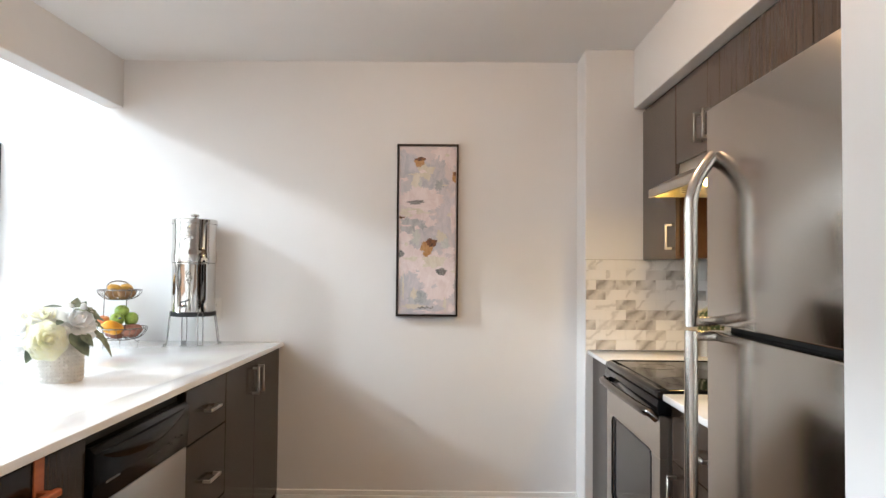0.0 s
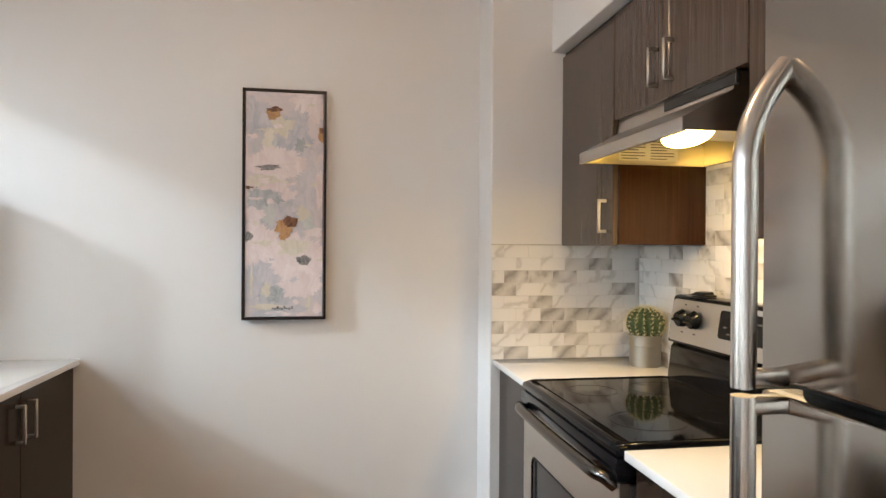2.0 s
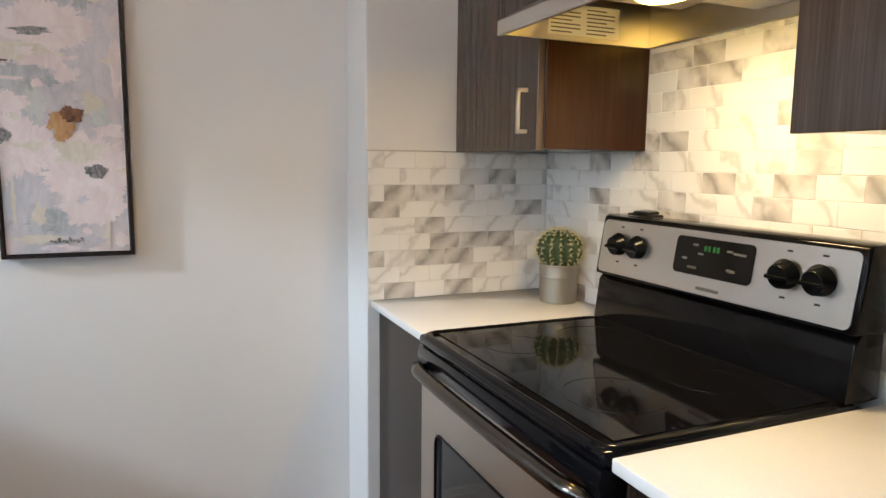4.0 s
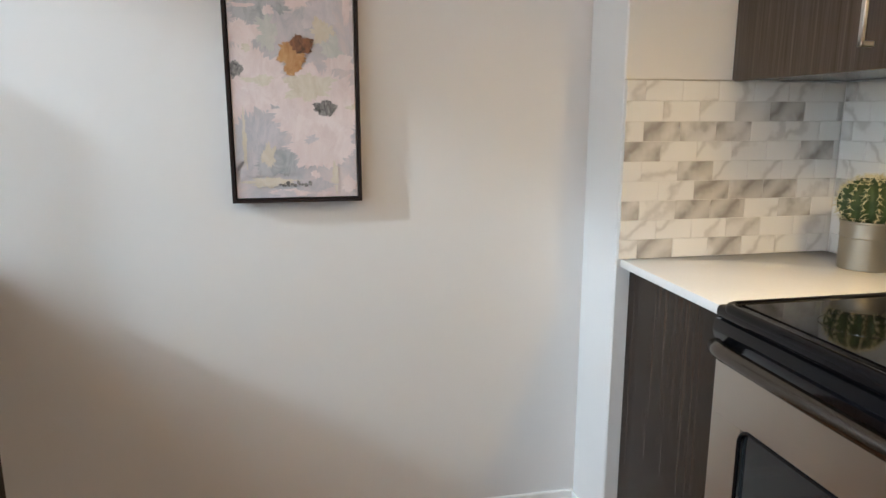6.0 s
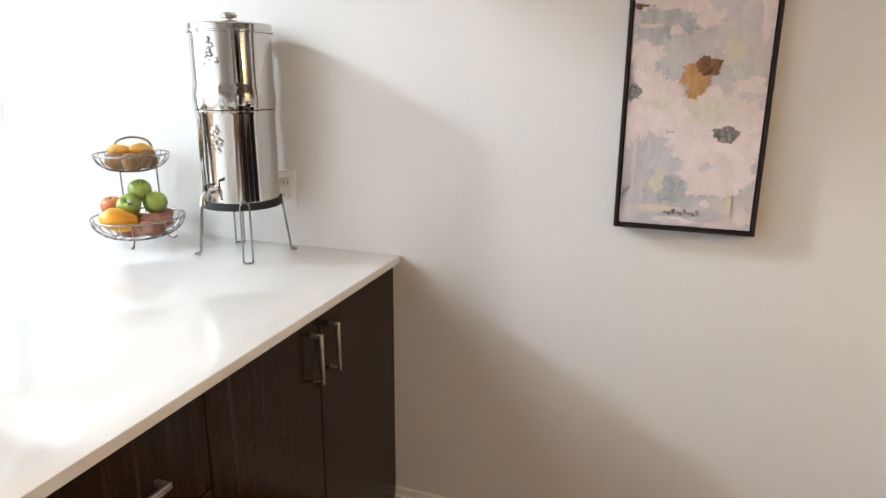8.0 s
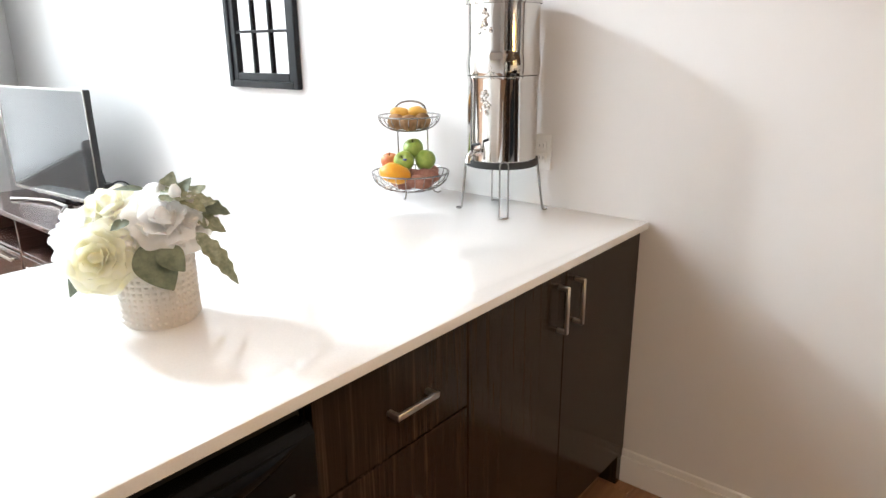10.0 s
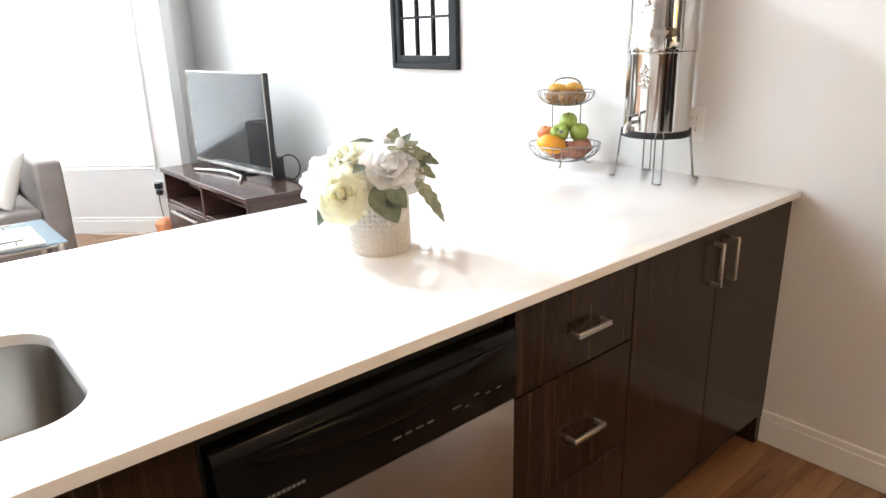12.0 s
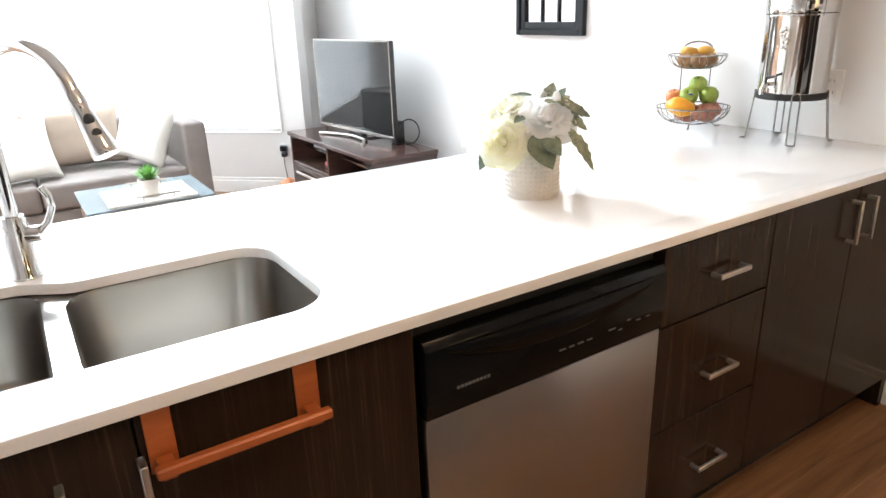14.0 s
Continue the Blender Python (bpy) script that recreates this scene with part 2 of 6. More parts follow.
for _m in (M_PETALW, M_PETALY):        # thin petals pass some light
    _n, _l = _m.node_tree.nodes, _m.node_tree.links
    _t, _x = _n.new("ShaderNodeBsdfTranslucent"), _n.new("ShaderNodeMixShader")
    _x.inputs[0].default_value = 0.6
    _l.new(bsdf(_m).inputs["Base Color"].links[0].from_socket, _t.inputs["Color"])
    _l.new(bsdf(_m).outputs[0], _x.inputs[1])
    _l.new(_t.outputs[0], _x.inputs[2])
    _l.new(_x.outputs[0], _n["Material Output"].inputs["Surface"])
M_LEAF = skin("grey_green_leaf", (0.11, 0.145, 0.10), (0.19, 0.23, 0.16), 0.6, 60)
M_LEAF2 = skin("dusty_leaf", (0.17, 0.20, 0.13), (0.34, 0.37, 0.27), 0.75, 80)
M_SUCC = skin("bright_green_leaf", (0.07, 0.25, 0.045), (0.20, 0.44, 0.11), 0.4, 60)
M_CACTUS = skin("cactus_flesh", (0.018, 0.042, 0.012), (0.042, 0.078, 0.022), 0.55, 60)
M_SPINE = mat("pale_spines", (0.62, 0.56, 0.36), 0.7)
M_ZINC = steel("weathered_zinc", (0.37, 0.345, 0.295), 0.5, (60, 60, 20))
M_CERAM = paint("pale_ceramic", (0.78, 0.735, 0.67), 0.35, 0.04, 0.02)
M_CLAYW = paint("white_clay", (0.66, 0.62, 0.57), 0.8, 0.05, 0.1)
M_SOIL = paint("dark_soil", (0.035, 0.025, 0.018), 0.95, 0.3, 0.5)
M_FRAME = paint("dark_brown_frame", (0.022, 0.014, 0.013), 0.35, 0.1, 0.03)
M_MFRAME = paint("charcoal_frame", (0.012, 0.013, 0.015), 0.35, 0.1, 0.03)
for _m in (M_FRAME, M_MFRAME, M_CABS):
    bsdf(_m).inputs["Specular IOR Level"].default_value = 0.2
M_MIRROR = mat("mirror_silver", (0.92, 0.93, 0.93), 0.01, 1.0)
M_ESPR = laminate("espresso_wood", (0.030, 0.014, 0.011), (0.058, 0.030, 0.024), (0.10, 0.056, 0.045), "y")
M_GLASS = mat("clear_glass", (0.93, 0.97, 0.98), 0.02, 0.0, Transmission_Weight=1.0, IOR=1.45)
# table glass; the blue reflected in its top is put into the tint
M_TABLEGLASS = mat("blue_reflection_glass", (0.62, 0.74, 0.80), 0.03, 0.0, Transmission_Weight=0.75, IOR=1.5)
M_SLOT = mat("socket_slot", (0.25, 0.24, 0.23), 0.6)
M_PAPER = paint("paper", (0.72, 0.70, 0.66), 0.7, 0.05)
M_RED = paint("red_case", (0.35, 0.02, 0.04), 0.4, 0.1)
M_EMBER = mat("salt_orange", (0.75, 0.30, 0.15), 0.6)
M_BULB = mat("lit_bulb_cover", (1.0, 0.86, 0.6), 0.4)
bsdf(M_BULB).inputs["Emission Color"].default_value = (1.0, 0.60, 0.10, 1)
bsdf(M_BULB).inputs["Emission Strength"].default_value = 45.0
M_LED = mat("green_led", (0.008, 0.07, 0.01), 0.4)
bsdf(M_LED).inputs["Emission Color"].default_value = (0.05, 0.8, 0.06, 1)
bsdf(M_LED).inputs["Emission Strength"].default_value = 0.035
M_DOME = mat("lit_glass_dome", (0.9, 0.88, 0.82), 0.4)
bsdf(M_DOME).inputs["Emission Color"].default_value = (1.0, 0.82, 0.6, 1)
bsdf(M_DOME).inputs["Emission Strength"].default_value = 5.0

# roller blind: lets daylight through
M_BLIND = bpy.data.materials.new("roller_blind_cloth")
M_BLIND.use_nodes = True
_nt = M_BLIND.node_tree
_nt.nodes.remove(_nt.nodes["Principled BSDF"])
_tr = _nt.nodes.new("ShaderNodeBsdfTransparent")
_tl = _nt.nodes.new("ShaderNodeBsdfTranslucent")
_df = _nt.nodes.new("ShaderNodeBsdfDiffuse")
_tl.inputs[0].default_value = (0.9, 0.9, 0.9, 1)
_df.inputs[0].default_value = (0.85, 0.85, 0.84, 1)
_a, _b = _nt.nodes.new("ShaderNodeMixShader"), _nt.nodes.new("ShaderNodeMixShader")
_a.inputs[0].default_value, _b.inputs[0].default_value = 0.45, 0.45
_nt.links.new(_tl.outputs[0], _a.inputs[1])
_nt.links.new(_df.outputs[0], _a.inputs[2])
_nt.links.new(_a.outputs[0], _b.inputs[1])
_nt.links.new(_tr.outputs[0], _b.inputs[2])
_nt.links.new(_b.outputs[0], _nt.nodes["Material Output"].inputs[0])


# ---- mesh helpers ----
def box(x0, x1, y0, y1, z0, z1, b=0.002, bm=None, seg=1, turn=None):
    """A box with its edges bevelled by b; adds to bm where one is given."""
    part_bm = bmesh.new()
    bmesh.ops.create_cube(part_bm, size=1)
    for v in part_bm.verts:
        v.co = Vector(((x0 + x1) / 2 + v.co.x * (x1 - x0), (y0 + y1) / 2 + v.co.y * (y1 - y0), (z0 + z1) / 2 + v.co.z * (z1 - z0)))
    if b:
        bmesh.ops.bevel(part_bm, geom=part_bm.edges[:], offset=b, segments=seg, affect="EDGES", profile=0.5)
    if turn is not None:
        part_bm.transform(turn)
    return merge(bm, part_bm)


def merge(bm, other):
    if bm is None:
        return other
    me = bpy.data.meshes.new("tmp")
    other.to_mesh(me)
    bm.from_mesh(me)
    bpy.data.meshes.remove(me)
    other.free()
    return bm


def lathe(profile, centre, n=40, bm=None, turn=None):
    """A solid of revolution about z from (radius, height) pairs."""
    out = bmesh.new()
    rings = []
    for r, z in profile:
        if r < 1e-5:
            rings.append([out.verts.new((0, 0, z))])
        else:
            rings.append([out.verts.new((r * math.cos(a), r * math.sin(a), z)) for a in (2 * math.pi * i / n for i in range(n))])
    for p, q in zip(rings, rings[1:]):
        for i in range(n):
            j = (i + 1) % n
            if len(p) == 1 and len(q) > 1:
                out.faces.new((p[0], q[j], q[i]))
            elif len(q) == 1 and len(p) > 1:
                out.faces.new((p[i], p[j], q[0]))
            elif len(p) > 1:
                out.faces.new((p[i], p[j], q[j], q[i]))
    bmesh.ops.recalc_face_normals(out, faces=out.faces[:])
    if turn is not None:
        out.transform(turn)
    out.transform(Matrix.Translation(centre))
    return merge(bm, out)


def tube(points, r, n=10, closed=False, bm=None):
    """A round bar along points."""
    out = bmesh.new()
    pts = [Vector(p) for p in points]
    k = len(pts)
    rings, side = [], None
    for i, p in enumerate(pts):
        a = pts[(i - 1) % k] if closed or i else p
        b = pts[(i + 1) % k] if closed or i < k - 1 else p
        way = (b - a).normalized()
        if side is None:
            side = way.orthogonal().normalized()
        side = (side - way * side.dot(way)).normalized()
        up = way.cross(side)
        rings.append([out.verts.new(p + (side * math.cos(t) + up * math.sin(t)) * r) for t in (2 * math.pi * j / n for j in range(n))])
    for i in range(k if closed else k - 1):
        p, q = rings[i], rings[(i + 1) % k]
        for j in range(n):
            out.faces.new((p[j], p[(j + 1) % n], q[(j + 1) % n], q[j]))
    if not closed:
        out.faces.new(rings[0][::-1])
        out.faces.new(rings[-1])
    bmesh.ops.recalc_face_normals(out, faces=out.faces[:])
    return merge(bm, out)


def prism(outline, axis, lo, hi, b=0.0, bm=None):
    """An outline (pairs) drawn out along an axis from lo to hi."""
    out = bmesh.new()
    put = {"x": lambda u, v, w: (w, u, v), "y": lambda u, v, w: (u, w, v), "z": lambda u, v, w: (u, v, w)}[axis]
    bottom = [out.verts.new(put(u, v, lo)) for u, v in outline]
    top = [out.verts.new(put(u, v, hi)) for u, v in outline]
    k = len(outline)
    out.faces.new(bottom)
    out.faces.new(top[::-1])
    for i in range(k):
        out.faces.new((bottom[i], top[i], top[(i + 1) % k], bottom[(i + 1) % k]))
    bmesh.ops.recalc_face_normals(out, faces=out.faces[:])
    if b:
        bmesh.ops.bevel(out, geom=out.edges[:], offset=b, segments=2, affect="EDGES", profile=0.5)
    return merge(bm, out)


def rounded(x0, x1, y0, y1, r, n=8):
    """Corner-rounded rectangle outline."""
    pts = []
    for cx, cy, a in ((x1 - r, y1 - r, 0), (x0 + r, y1 - r, 90), (x0 + r, y0 + r, 180), (x1 - r, y0 + r, 270)):
        for i in range(n + 1):
            t = radians(a + 90 * i / n)
            pts.append((cx + r * math.cos(t), cy + r * math.sin(t)))
    return pts


def ball(c, r, scale=(1, 1, 1), bm=None, u=20, v=14, turn=None, lump=0.0, seed=0):
    out = bmesh.new()
    bmesh.ops.create_uvsphere(out, u_segments=u, v_segments=v, radius=r)
    for w in out.verts:
        if lump:
            w.co *= 1 + lump * noise.noise(w.co * (1.6 / r) + Vector((seed * 7.1, seed, 0)))
        w.co = Vector((w.co.x * scale[0], w.co.y * scale[1], w.co.z * scale[2]))
    if turn is not None:
        out.transform(turn)
    out.transform(Matrix.Translation(c))
    return merge(bm, out)


def mesh_of(name, bm, material, smooth=None):
    me = bpy.data.meshes.new(name)
    bm.to_mesh(me)
    bm.free()
    me.materials.append(material)
    if smooth:
        me.polygons.foreach_set("use_smooth", [True] * len(me.polygons))
        me.set_sharp_from_angle(angle=radians(smooth))
    return me


def part(name, bm, material, parent=None, label="", smooth=None):
    ob = new(name, mesh_of(name, bm, material, smooth))
    if parent is not None:
        ob.parent = parent
        ob.matrix_parent_inverse = Matrix.Translation(-parent.location)
    if label:
        ob["label"] = label
    return ob


def thing(name, label, category, at=(0, 0, 0), group="", kind=""):
    e = new(name)
    e.location = at
    return tagged(e, label, category, group, kind)


def single(name, bm, material, label, category, group="", kind="", smooth=None):
    return tagged(part(name, bm, material, None, "", smooth), label, category, group, kind)

# ---- structure ----
XW, XE, YS, YN = -4.75, 2.29, -1.6, 4.14   # room
XFAR = -7.14                                # far end of the living room
ZC, ZL = 2.46, 5.3                          # kitchen ceiling, living room ceiling


def structure(name, bm, material, label, category="wall", smooth=None):
    return single(name, bm, material, label, category, "", "structure", smooth)


structure("wall_north", box(-5.0, XE + 0.15, YN, YN + 0.15, -0.1, ZL + 0.1, 0), M_WALL, "smooth warm white painted plaster wall")
structure("wall_stub", box(1.65, XE, 3.92, YN, 0, ZC, 0.004), M_WALL, "short painted wall return beside the stove counter")
structure("wall_east", box(XE, XE + 0.15, YS, YN, -0.1, ZC + 0.2, 0), M_WALL, "painted wall behind the kitchen units")
structure("wall_south", box(XFAR - 0.15, XE + 0.15, YS - 0.15, YS, -0.1, ZL + 0.1, 0), M_WALL, "plain painted wall behind the walk")
structure("wall_fridge_end", box(1.478, XE, 1.26, 1.405, 0, ZC, 0.006), M_WALL, "painted wall end beside the fridge")
# angled window wall with a low and a high opening, and its return to the north wall
WY0, WY1, LZ0, LZ1 = 1.0, 3.915, 0.50, 2.42
HY_0, HY_1, HZ0, HZ1 = 0.85, 2.26, 3.90, 5.10
ww = box(XW - 0.15, XW, -0.1, YN, -0.1, LZ0, 0)
for y0, y1, z0, z1 in ((-0.1, WY0, LZ0, LZ1), (WY1, YN, LZ0, LZ1), (-0.1, YN, LZ1, HZ0), (-0.1, HY_0, HZ0, HZ1), (HY_1, YN, HZ0, HZ1), (-0.1, YN, HZ1, ZL)):
    box(XW - 0.15, XW, y0, y1, z0, z1, 0, ww)
structure("wall_bay", ww, M_WALL, "bright painted angled window wall of the living room").matrix_world = BAY
structure("wall_return", prism([BAY_END, (-4.80, YN), (-4.96, YN), (-4.298, 3.806)], "z", -0.1, ZL), M_WALL, "narrow painted return beside the window wall")
structure("wall_west", box(XFAR - 0.15, XFAR, YS, 0.69, -0.1, ZL, 0), M_WALL, "plain painted wall at the far end of the living room")
structure("ceiling", box(-0.854, XE, YS, YN, ZC, ZC + 0.15, 0), M_CEIL, "white painted kitchen ceiling", "ceiling")
structure("ceiling_living", box(XFAR - 0.15, -0.954, YS, YN, ZL, ZL + 0.1, 0), M_CEIL, "high white living room ceiling", "ceiling")
structure("bulkhead", box(-0.954, -0.854, YS, YN, 2.195, ZL + 0.1, 0.003), M_WALL, "painted bulkhead between kitchen and living room")
structure("soffit", box(1.90, XE, 1.41, 3.92, 2.152, ZC, 0.003), M_WALL, "white boxed soffit above the wall cabinets", "soffit")


def baseboard(name, x0, x1, y0, y1, face):
    """Flat board with a small stepped cap."""
    bm = box(x0, x1, y0, y1, 0.0, 0.095, 0.002)
    dx = {"-y": (0, 0, 0.004, 0), "+x": (0, -0.004, 0, 0), "-x": (0.004, 0, 0, 0), "+y": (0, 0, 0, -0.004)}[face]
    box(x0 + dx[0], x1 + dx[1], y0 + dx[2], y1 + dx[3], 0.095, 0.122, 0.003, bm)
    return structure(name, bm, M_TRIM, "white painted baseboard", "baseboard")


baseboard("baseboard_north", 0.03, 1.65, YN - 0.014, YN, "-y")
baseboard("baseboard_living", -4.76, -0.704, YN - 0.014, YN, "-y")
baseboard("baseboard_bay", XW, XW + 0.014, 0.0, YN - 0.014, "+x").matrix_world = BAY
baseboard("baseboard_stub", 1.636, 1.65, 3.92, YN - 0.014, "-x")


def window(name, y_0, y_1, z0, z1, mullions):
    e = thing(name, "white framed window with bright daylight behind", "window", (XW - 0.08, y_0, z0), kind="structure")
    fr = box(XW - 0.11, XW - 0.05, y_0, y_0 + 0.05, z0, z1, 0.003)
    box(XW - 0.11, XW - 0.05, y_1 - 0.05, y_1, z0, z1, 0.003, fr)
    box(XW - 0.11, XW - 0.05, y_0 + 0.05, y_1 - 0.05, z0, z0 + 0.05, 0.003, fr)
    box(XW - 0.11, XW - 0.05, y_0 + 0.05, y_1 - 0.05, z1 - 0.05, z1, 0.003, fr)
    part("window_frame", fr, M_TRIM, e)
    step = (y_1 - y_0) / (mullions + 1)
    for i in range(mullions):
        y = y_0 + step * (i + 1)
        part("mullion", box(XW - 0.105, XW - 0.055, y - 0.025, y + 0.025, z0 + 0.05, z1 - 0.05, 0.003), M_TRIM, e)
    for i in range(mullions + 1):
        p = part("pane", box(XW - 0.084, XW - 0.078, y_0 + step * i + 0.03, y_0 + step * (i + 1) - 0.03, z0 + 0.04, z1 - 0.04, 0), M_GLASS, e)
        p.visible_shadow = False
    return into_bay(e)


def into_bay(e):
    """Turns a thing that was laid out on the square window wall into place."""
    e.matrix_world = BAY @ Matrix.Translation(e.location)
    return e


window("window_1", WY0, WY1, LZ0, LZ1, 1)
window("window_2", HY_0, HY_1, HZ0, HZ1, 0)
blind = thing("roller_blind", "white roller blind drawn over the bright window", "blind", (XW + 0.03, 2.3, 2.45))
part("cloth", box(XW + 0.022, XW + 0.024, WY0 - 0.02, WY1 + 0.01, 0.54, 2.46, 0), M_BLIND, blind)
part("bottom_rail", box(XW + 0.012, XW + 0.034, WY0 - 0.02, WY1 + 0.01, 0.518, 0.54, 0.004), M_WHITEPL, blind)
part("roller", tube([(XW + 0.045, WY0 - 0.03, 2.48), (XW + 0.045, WY1 + 0.02, 2.48)], 0.022, 16), M_WHITEPL, blind, smooth=40)
part("side_channel", box(XW + 0.001, XW + 0.02, WY1 + 0.012, WY1 + 0.03, 0.50, 2.50, 0.003), M_WHITEPL, blind)
into_bay(blind)

# ---- peninsula ----
XF = 0.035     # cabinet faces
TOE = 0.10
CZ0, CZ1 = 0.893, 0.915

SX0, SX1, SY0, SY1 = -0.475, -0.085, 1.30, 2.125   # sink opening


def counter_with_hole():
    bm = bmesh.new()
    outer = [(-0.962, 0.75), (0.055, 0.75), (0.055, YN - 0.003), (-0.962, YN - 0.003)]
    inner = []
    for x, y in rounded(SX0, SX1, SY0, SY1, 0.085, 10):
        inner.append((x, y))
    k = next(i for i, (x, y) in enumerate(inner) if abs(x - SX0) < 1e-6 and y < 1.5)
    step = [(SX0 - 0.055 * (3 * u * u - 2 * u * u * u), 1.76 - 0.12 * u) for u in (i / 8 for i in range(9))]
    inner = inner[:k] + step + [(x - 0.055 if x < SX0 + 0.09 and y < 1.5 else x, y) for x, y in inner[k:]]
    edges = []
    for loop in (outer, inner):
        vs = [bm.verts.new((x, y, CZ1)) for x, y in loop]
        edges += [bm.edges.new((vs[i], vs[(i + 1) % len(vs)])) for i in range(len(vs))]
    bmesh.ops.triangle_fill(bm, use_beauty=True, use_dissolve=False, edges=edges)
    r = bmesh.ops.extrude_face_region(bm, geom=bm.faces[:])
    for v in (g for g in r["geom"] if isinstance(g, bmesh.types.BMVert)):
        v.co.z = CZ0
    bmesh.ops.recalc_face_normals(bm, faces=bm.faces[:])
    rim = [e for e in bm.edges if all(abs(v.co.z - CZ1) < 1e-5 for v in e.verts) and len(e.link_faces) == 2 and abs(e.link_faces[0].normal.dot(e.link_faces[1].normal)) < 0.5]
    bmesh.ops.bevel(bm, geom=rim, offset=0.003, segments=2, affect="EDGES", profile=0.5)
    return bm


single("peninsula_countertop", counter_with_hole(), M_QUARTZ, "white quartz countertop on the peninsula with sink cutout", "countertop", smooth=35)


def pull(face, sgn, y, z, length, upright, parent, stand=0.032):
    """A square bow pull on a face at x = face, standing out along sgn * x."""
    o = face + sgn * stand
    a, b = sorted((o, o - sgn * 0.009))
    f0, f1 = sorted((face, o))
    h = length / 2
    if upright:
        bm = box(a, b, y - 0.0055, y + 0.0055, z - h, z + h, 0.0018)
        for s in (-1, 1):
            box(f0, f1 - 0.001, y - 0.0055, y + 0.0055, z + s * (h - 0.0055) - 0.0055, z + s * (h - 0.0055) + 0.0055, 0.0015, bm)
    else:
        bm = box(a, b, y - h, y + h, z - 0.0065, z + 0.0065, 0.0018)
        for s in (-1, 1):
            box(f0, f1 - 0.001, y + s * (h - 0.0055) - 0.0055, y + s * (h - 0.0055) + 0.0055, z - 0.0055, z + 0.0055, 0.0015, bm)
    return part("handle", bm, M_NICKEL, parent, "brushed nickel bow handle", 40)


def base_body(e, x0, x1, y0, y1, toe_side):
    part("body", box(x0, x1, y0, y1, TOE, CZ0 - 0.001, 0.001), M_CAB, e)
    t0, t1 = (x0, x1 - 0.05) if toe_side > 0 else (x0 + 0.05, x1)
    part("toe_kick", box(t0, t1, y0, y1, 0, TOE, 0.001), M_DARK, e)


G = 0.0015
# two-door unit at the wall
e = thing("base_cabinet", "dark brown wood-grain base cabinet with two closed doors", "cabinet", (-0.28, 3.7, 0), "peninsula cabinets")
base_body(e, -0.60, XF - 0.021, 3.272, 4.095, 1)
for y0, y1, hy in ((3.272, 3.6815, 3.645), (3.6815, 4.095, 3.728)):
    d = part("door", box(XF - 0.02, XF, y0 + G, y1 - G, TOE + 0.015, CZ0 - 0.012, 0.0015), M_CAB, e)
    pull(XF, 1, hy, 0.787, 0.128, True, d)
part("filler", box(-0.60, XF - 0.004, 4.097, YN - 0.002, 0.0, CZ0 - 0.002, 0.001), M_CAB, e)
# three drawers
e = thing("drawer_cabinet", "dark brown wood-grain drawer unit with three drawers", "cabinet", (-0.28, 3.06, 0), "peninsula cabinets")
base_body(e, -0.60, XF - 0.021, 2.853, 3.27, 1)
for z0, z1, hz in ((0.683, CZ0 - 0.012, 0.778), (0.392, 0.680, 0.512), (TOE + 0.015, 0.389, 0.235)):
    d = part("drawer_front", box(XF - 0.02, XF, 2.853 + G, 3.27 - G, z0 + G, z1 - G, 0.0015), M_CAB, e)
    pull(XF, 1, 3.082, hz, 0.118, False, d)
# sink cabinet
e = thing("sink_cabinet", "dark brown wood-grain sink cabinet with two doors", "cabinet", (-0.28, 1.75, 0), "peninsula cabinets")
bodym = box(-0.60, -0.575, 1.32, 2.21, TOE, CZ0 - 0.001, 0.001)
box(-0.575, XF - 0.021, 1.32, 1.338, TOE, CZ0 - 0.001, 0.001, bodym)
box(-0.575, XF - 0.021, 2.192, 2.21, TOE, CZ0 - 0.001, 0.001, bodym)
box(-0.575, XF - 0.021, 1.338, 2.192, TOE, TOE + 0.018, 0.001, bodym)
part("body", bodym, M_CAB, e)
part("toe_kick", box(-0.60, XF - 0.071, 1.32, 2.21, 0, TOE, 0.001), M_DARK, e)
for y0, y1, hy in ((1.32, 1.765, 1.70), (1.765, 2.21, 1.80)):
    d = part("door", box(XF - 0.02, XF, y0 + G, y1 - G, TOE + 0.015, CZ0 - 0.012, 0.0015), M_CAB, e)
    pull(XF, 1, hy - 0.035, 0.755, 0.128, True, d)
e = thing("end_cabinet", "dark brown wood-grain end cabinet with one door", "cabinet", (-0.28, 1.05, 0), "peninsula cabinets")
base_body(e, -0.60, XF - 0.021, 0.80, 1.318, 1)
d = part("door", box(XF - 0.02, XF, 0.80 + G, 1.318 - G, TOE + 0.015, CZ0 - 0.012, 0.0015), M_CAB, e)
pull(XF, 1, 1.26, 0.787, 0.128, True, d)
# half wall that carries the back of the worktop
structure("wall_peninsula", box(-0.70, -0.602, 0.80, YN, 0, CZ0 - 0.002, 0.002), M_WALL, "painted half wall behind the peninsula cabinets")

# dishwasher
e = thing("dishwasher", "dishwasher with stainless door and black control panel", "dishwasher", (-0.28, 2.53, 0))
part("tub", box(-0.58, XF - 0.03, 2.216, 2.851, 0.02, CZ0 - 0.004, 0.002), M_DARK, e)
part("door_panel", box(XF - 0.03, XF + 0.008, 2.222, 2.845, TOE + 0.02, 0.692, 0.004, seg=2), M_DWSTEEL, e, "brushed stainless door", 40)
cp = prism([(XF - 0.03, 0.695), (XF + 0.010, 0.695), (XF + 0.016, 0.75), (XF + 0.016, 0.835), (XF + 0.004, 0.850), (XF - 0.03, 0.850)], "y", 2.222, 2.845, 0.002)
pan = part("control_panel", cp, M_PANEL, e, "black plastic control panel", 40)
gb = bmesh.new()
grows = []
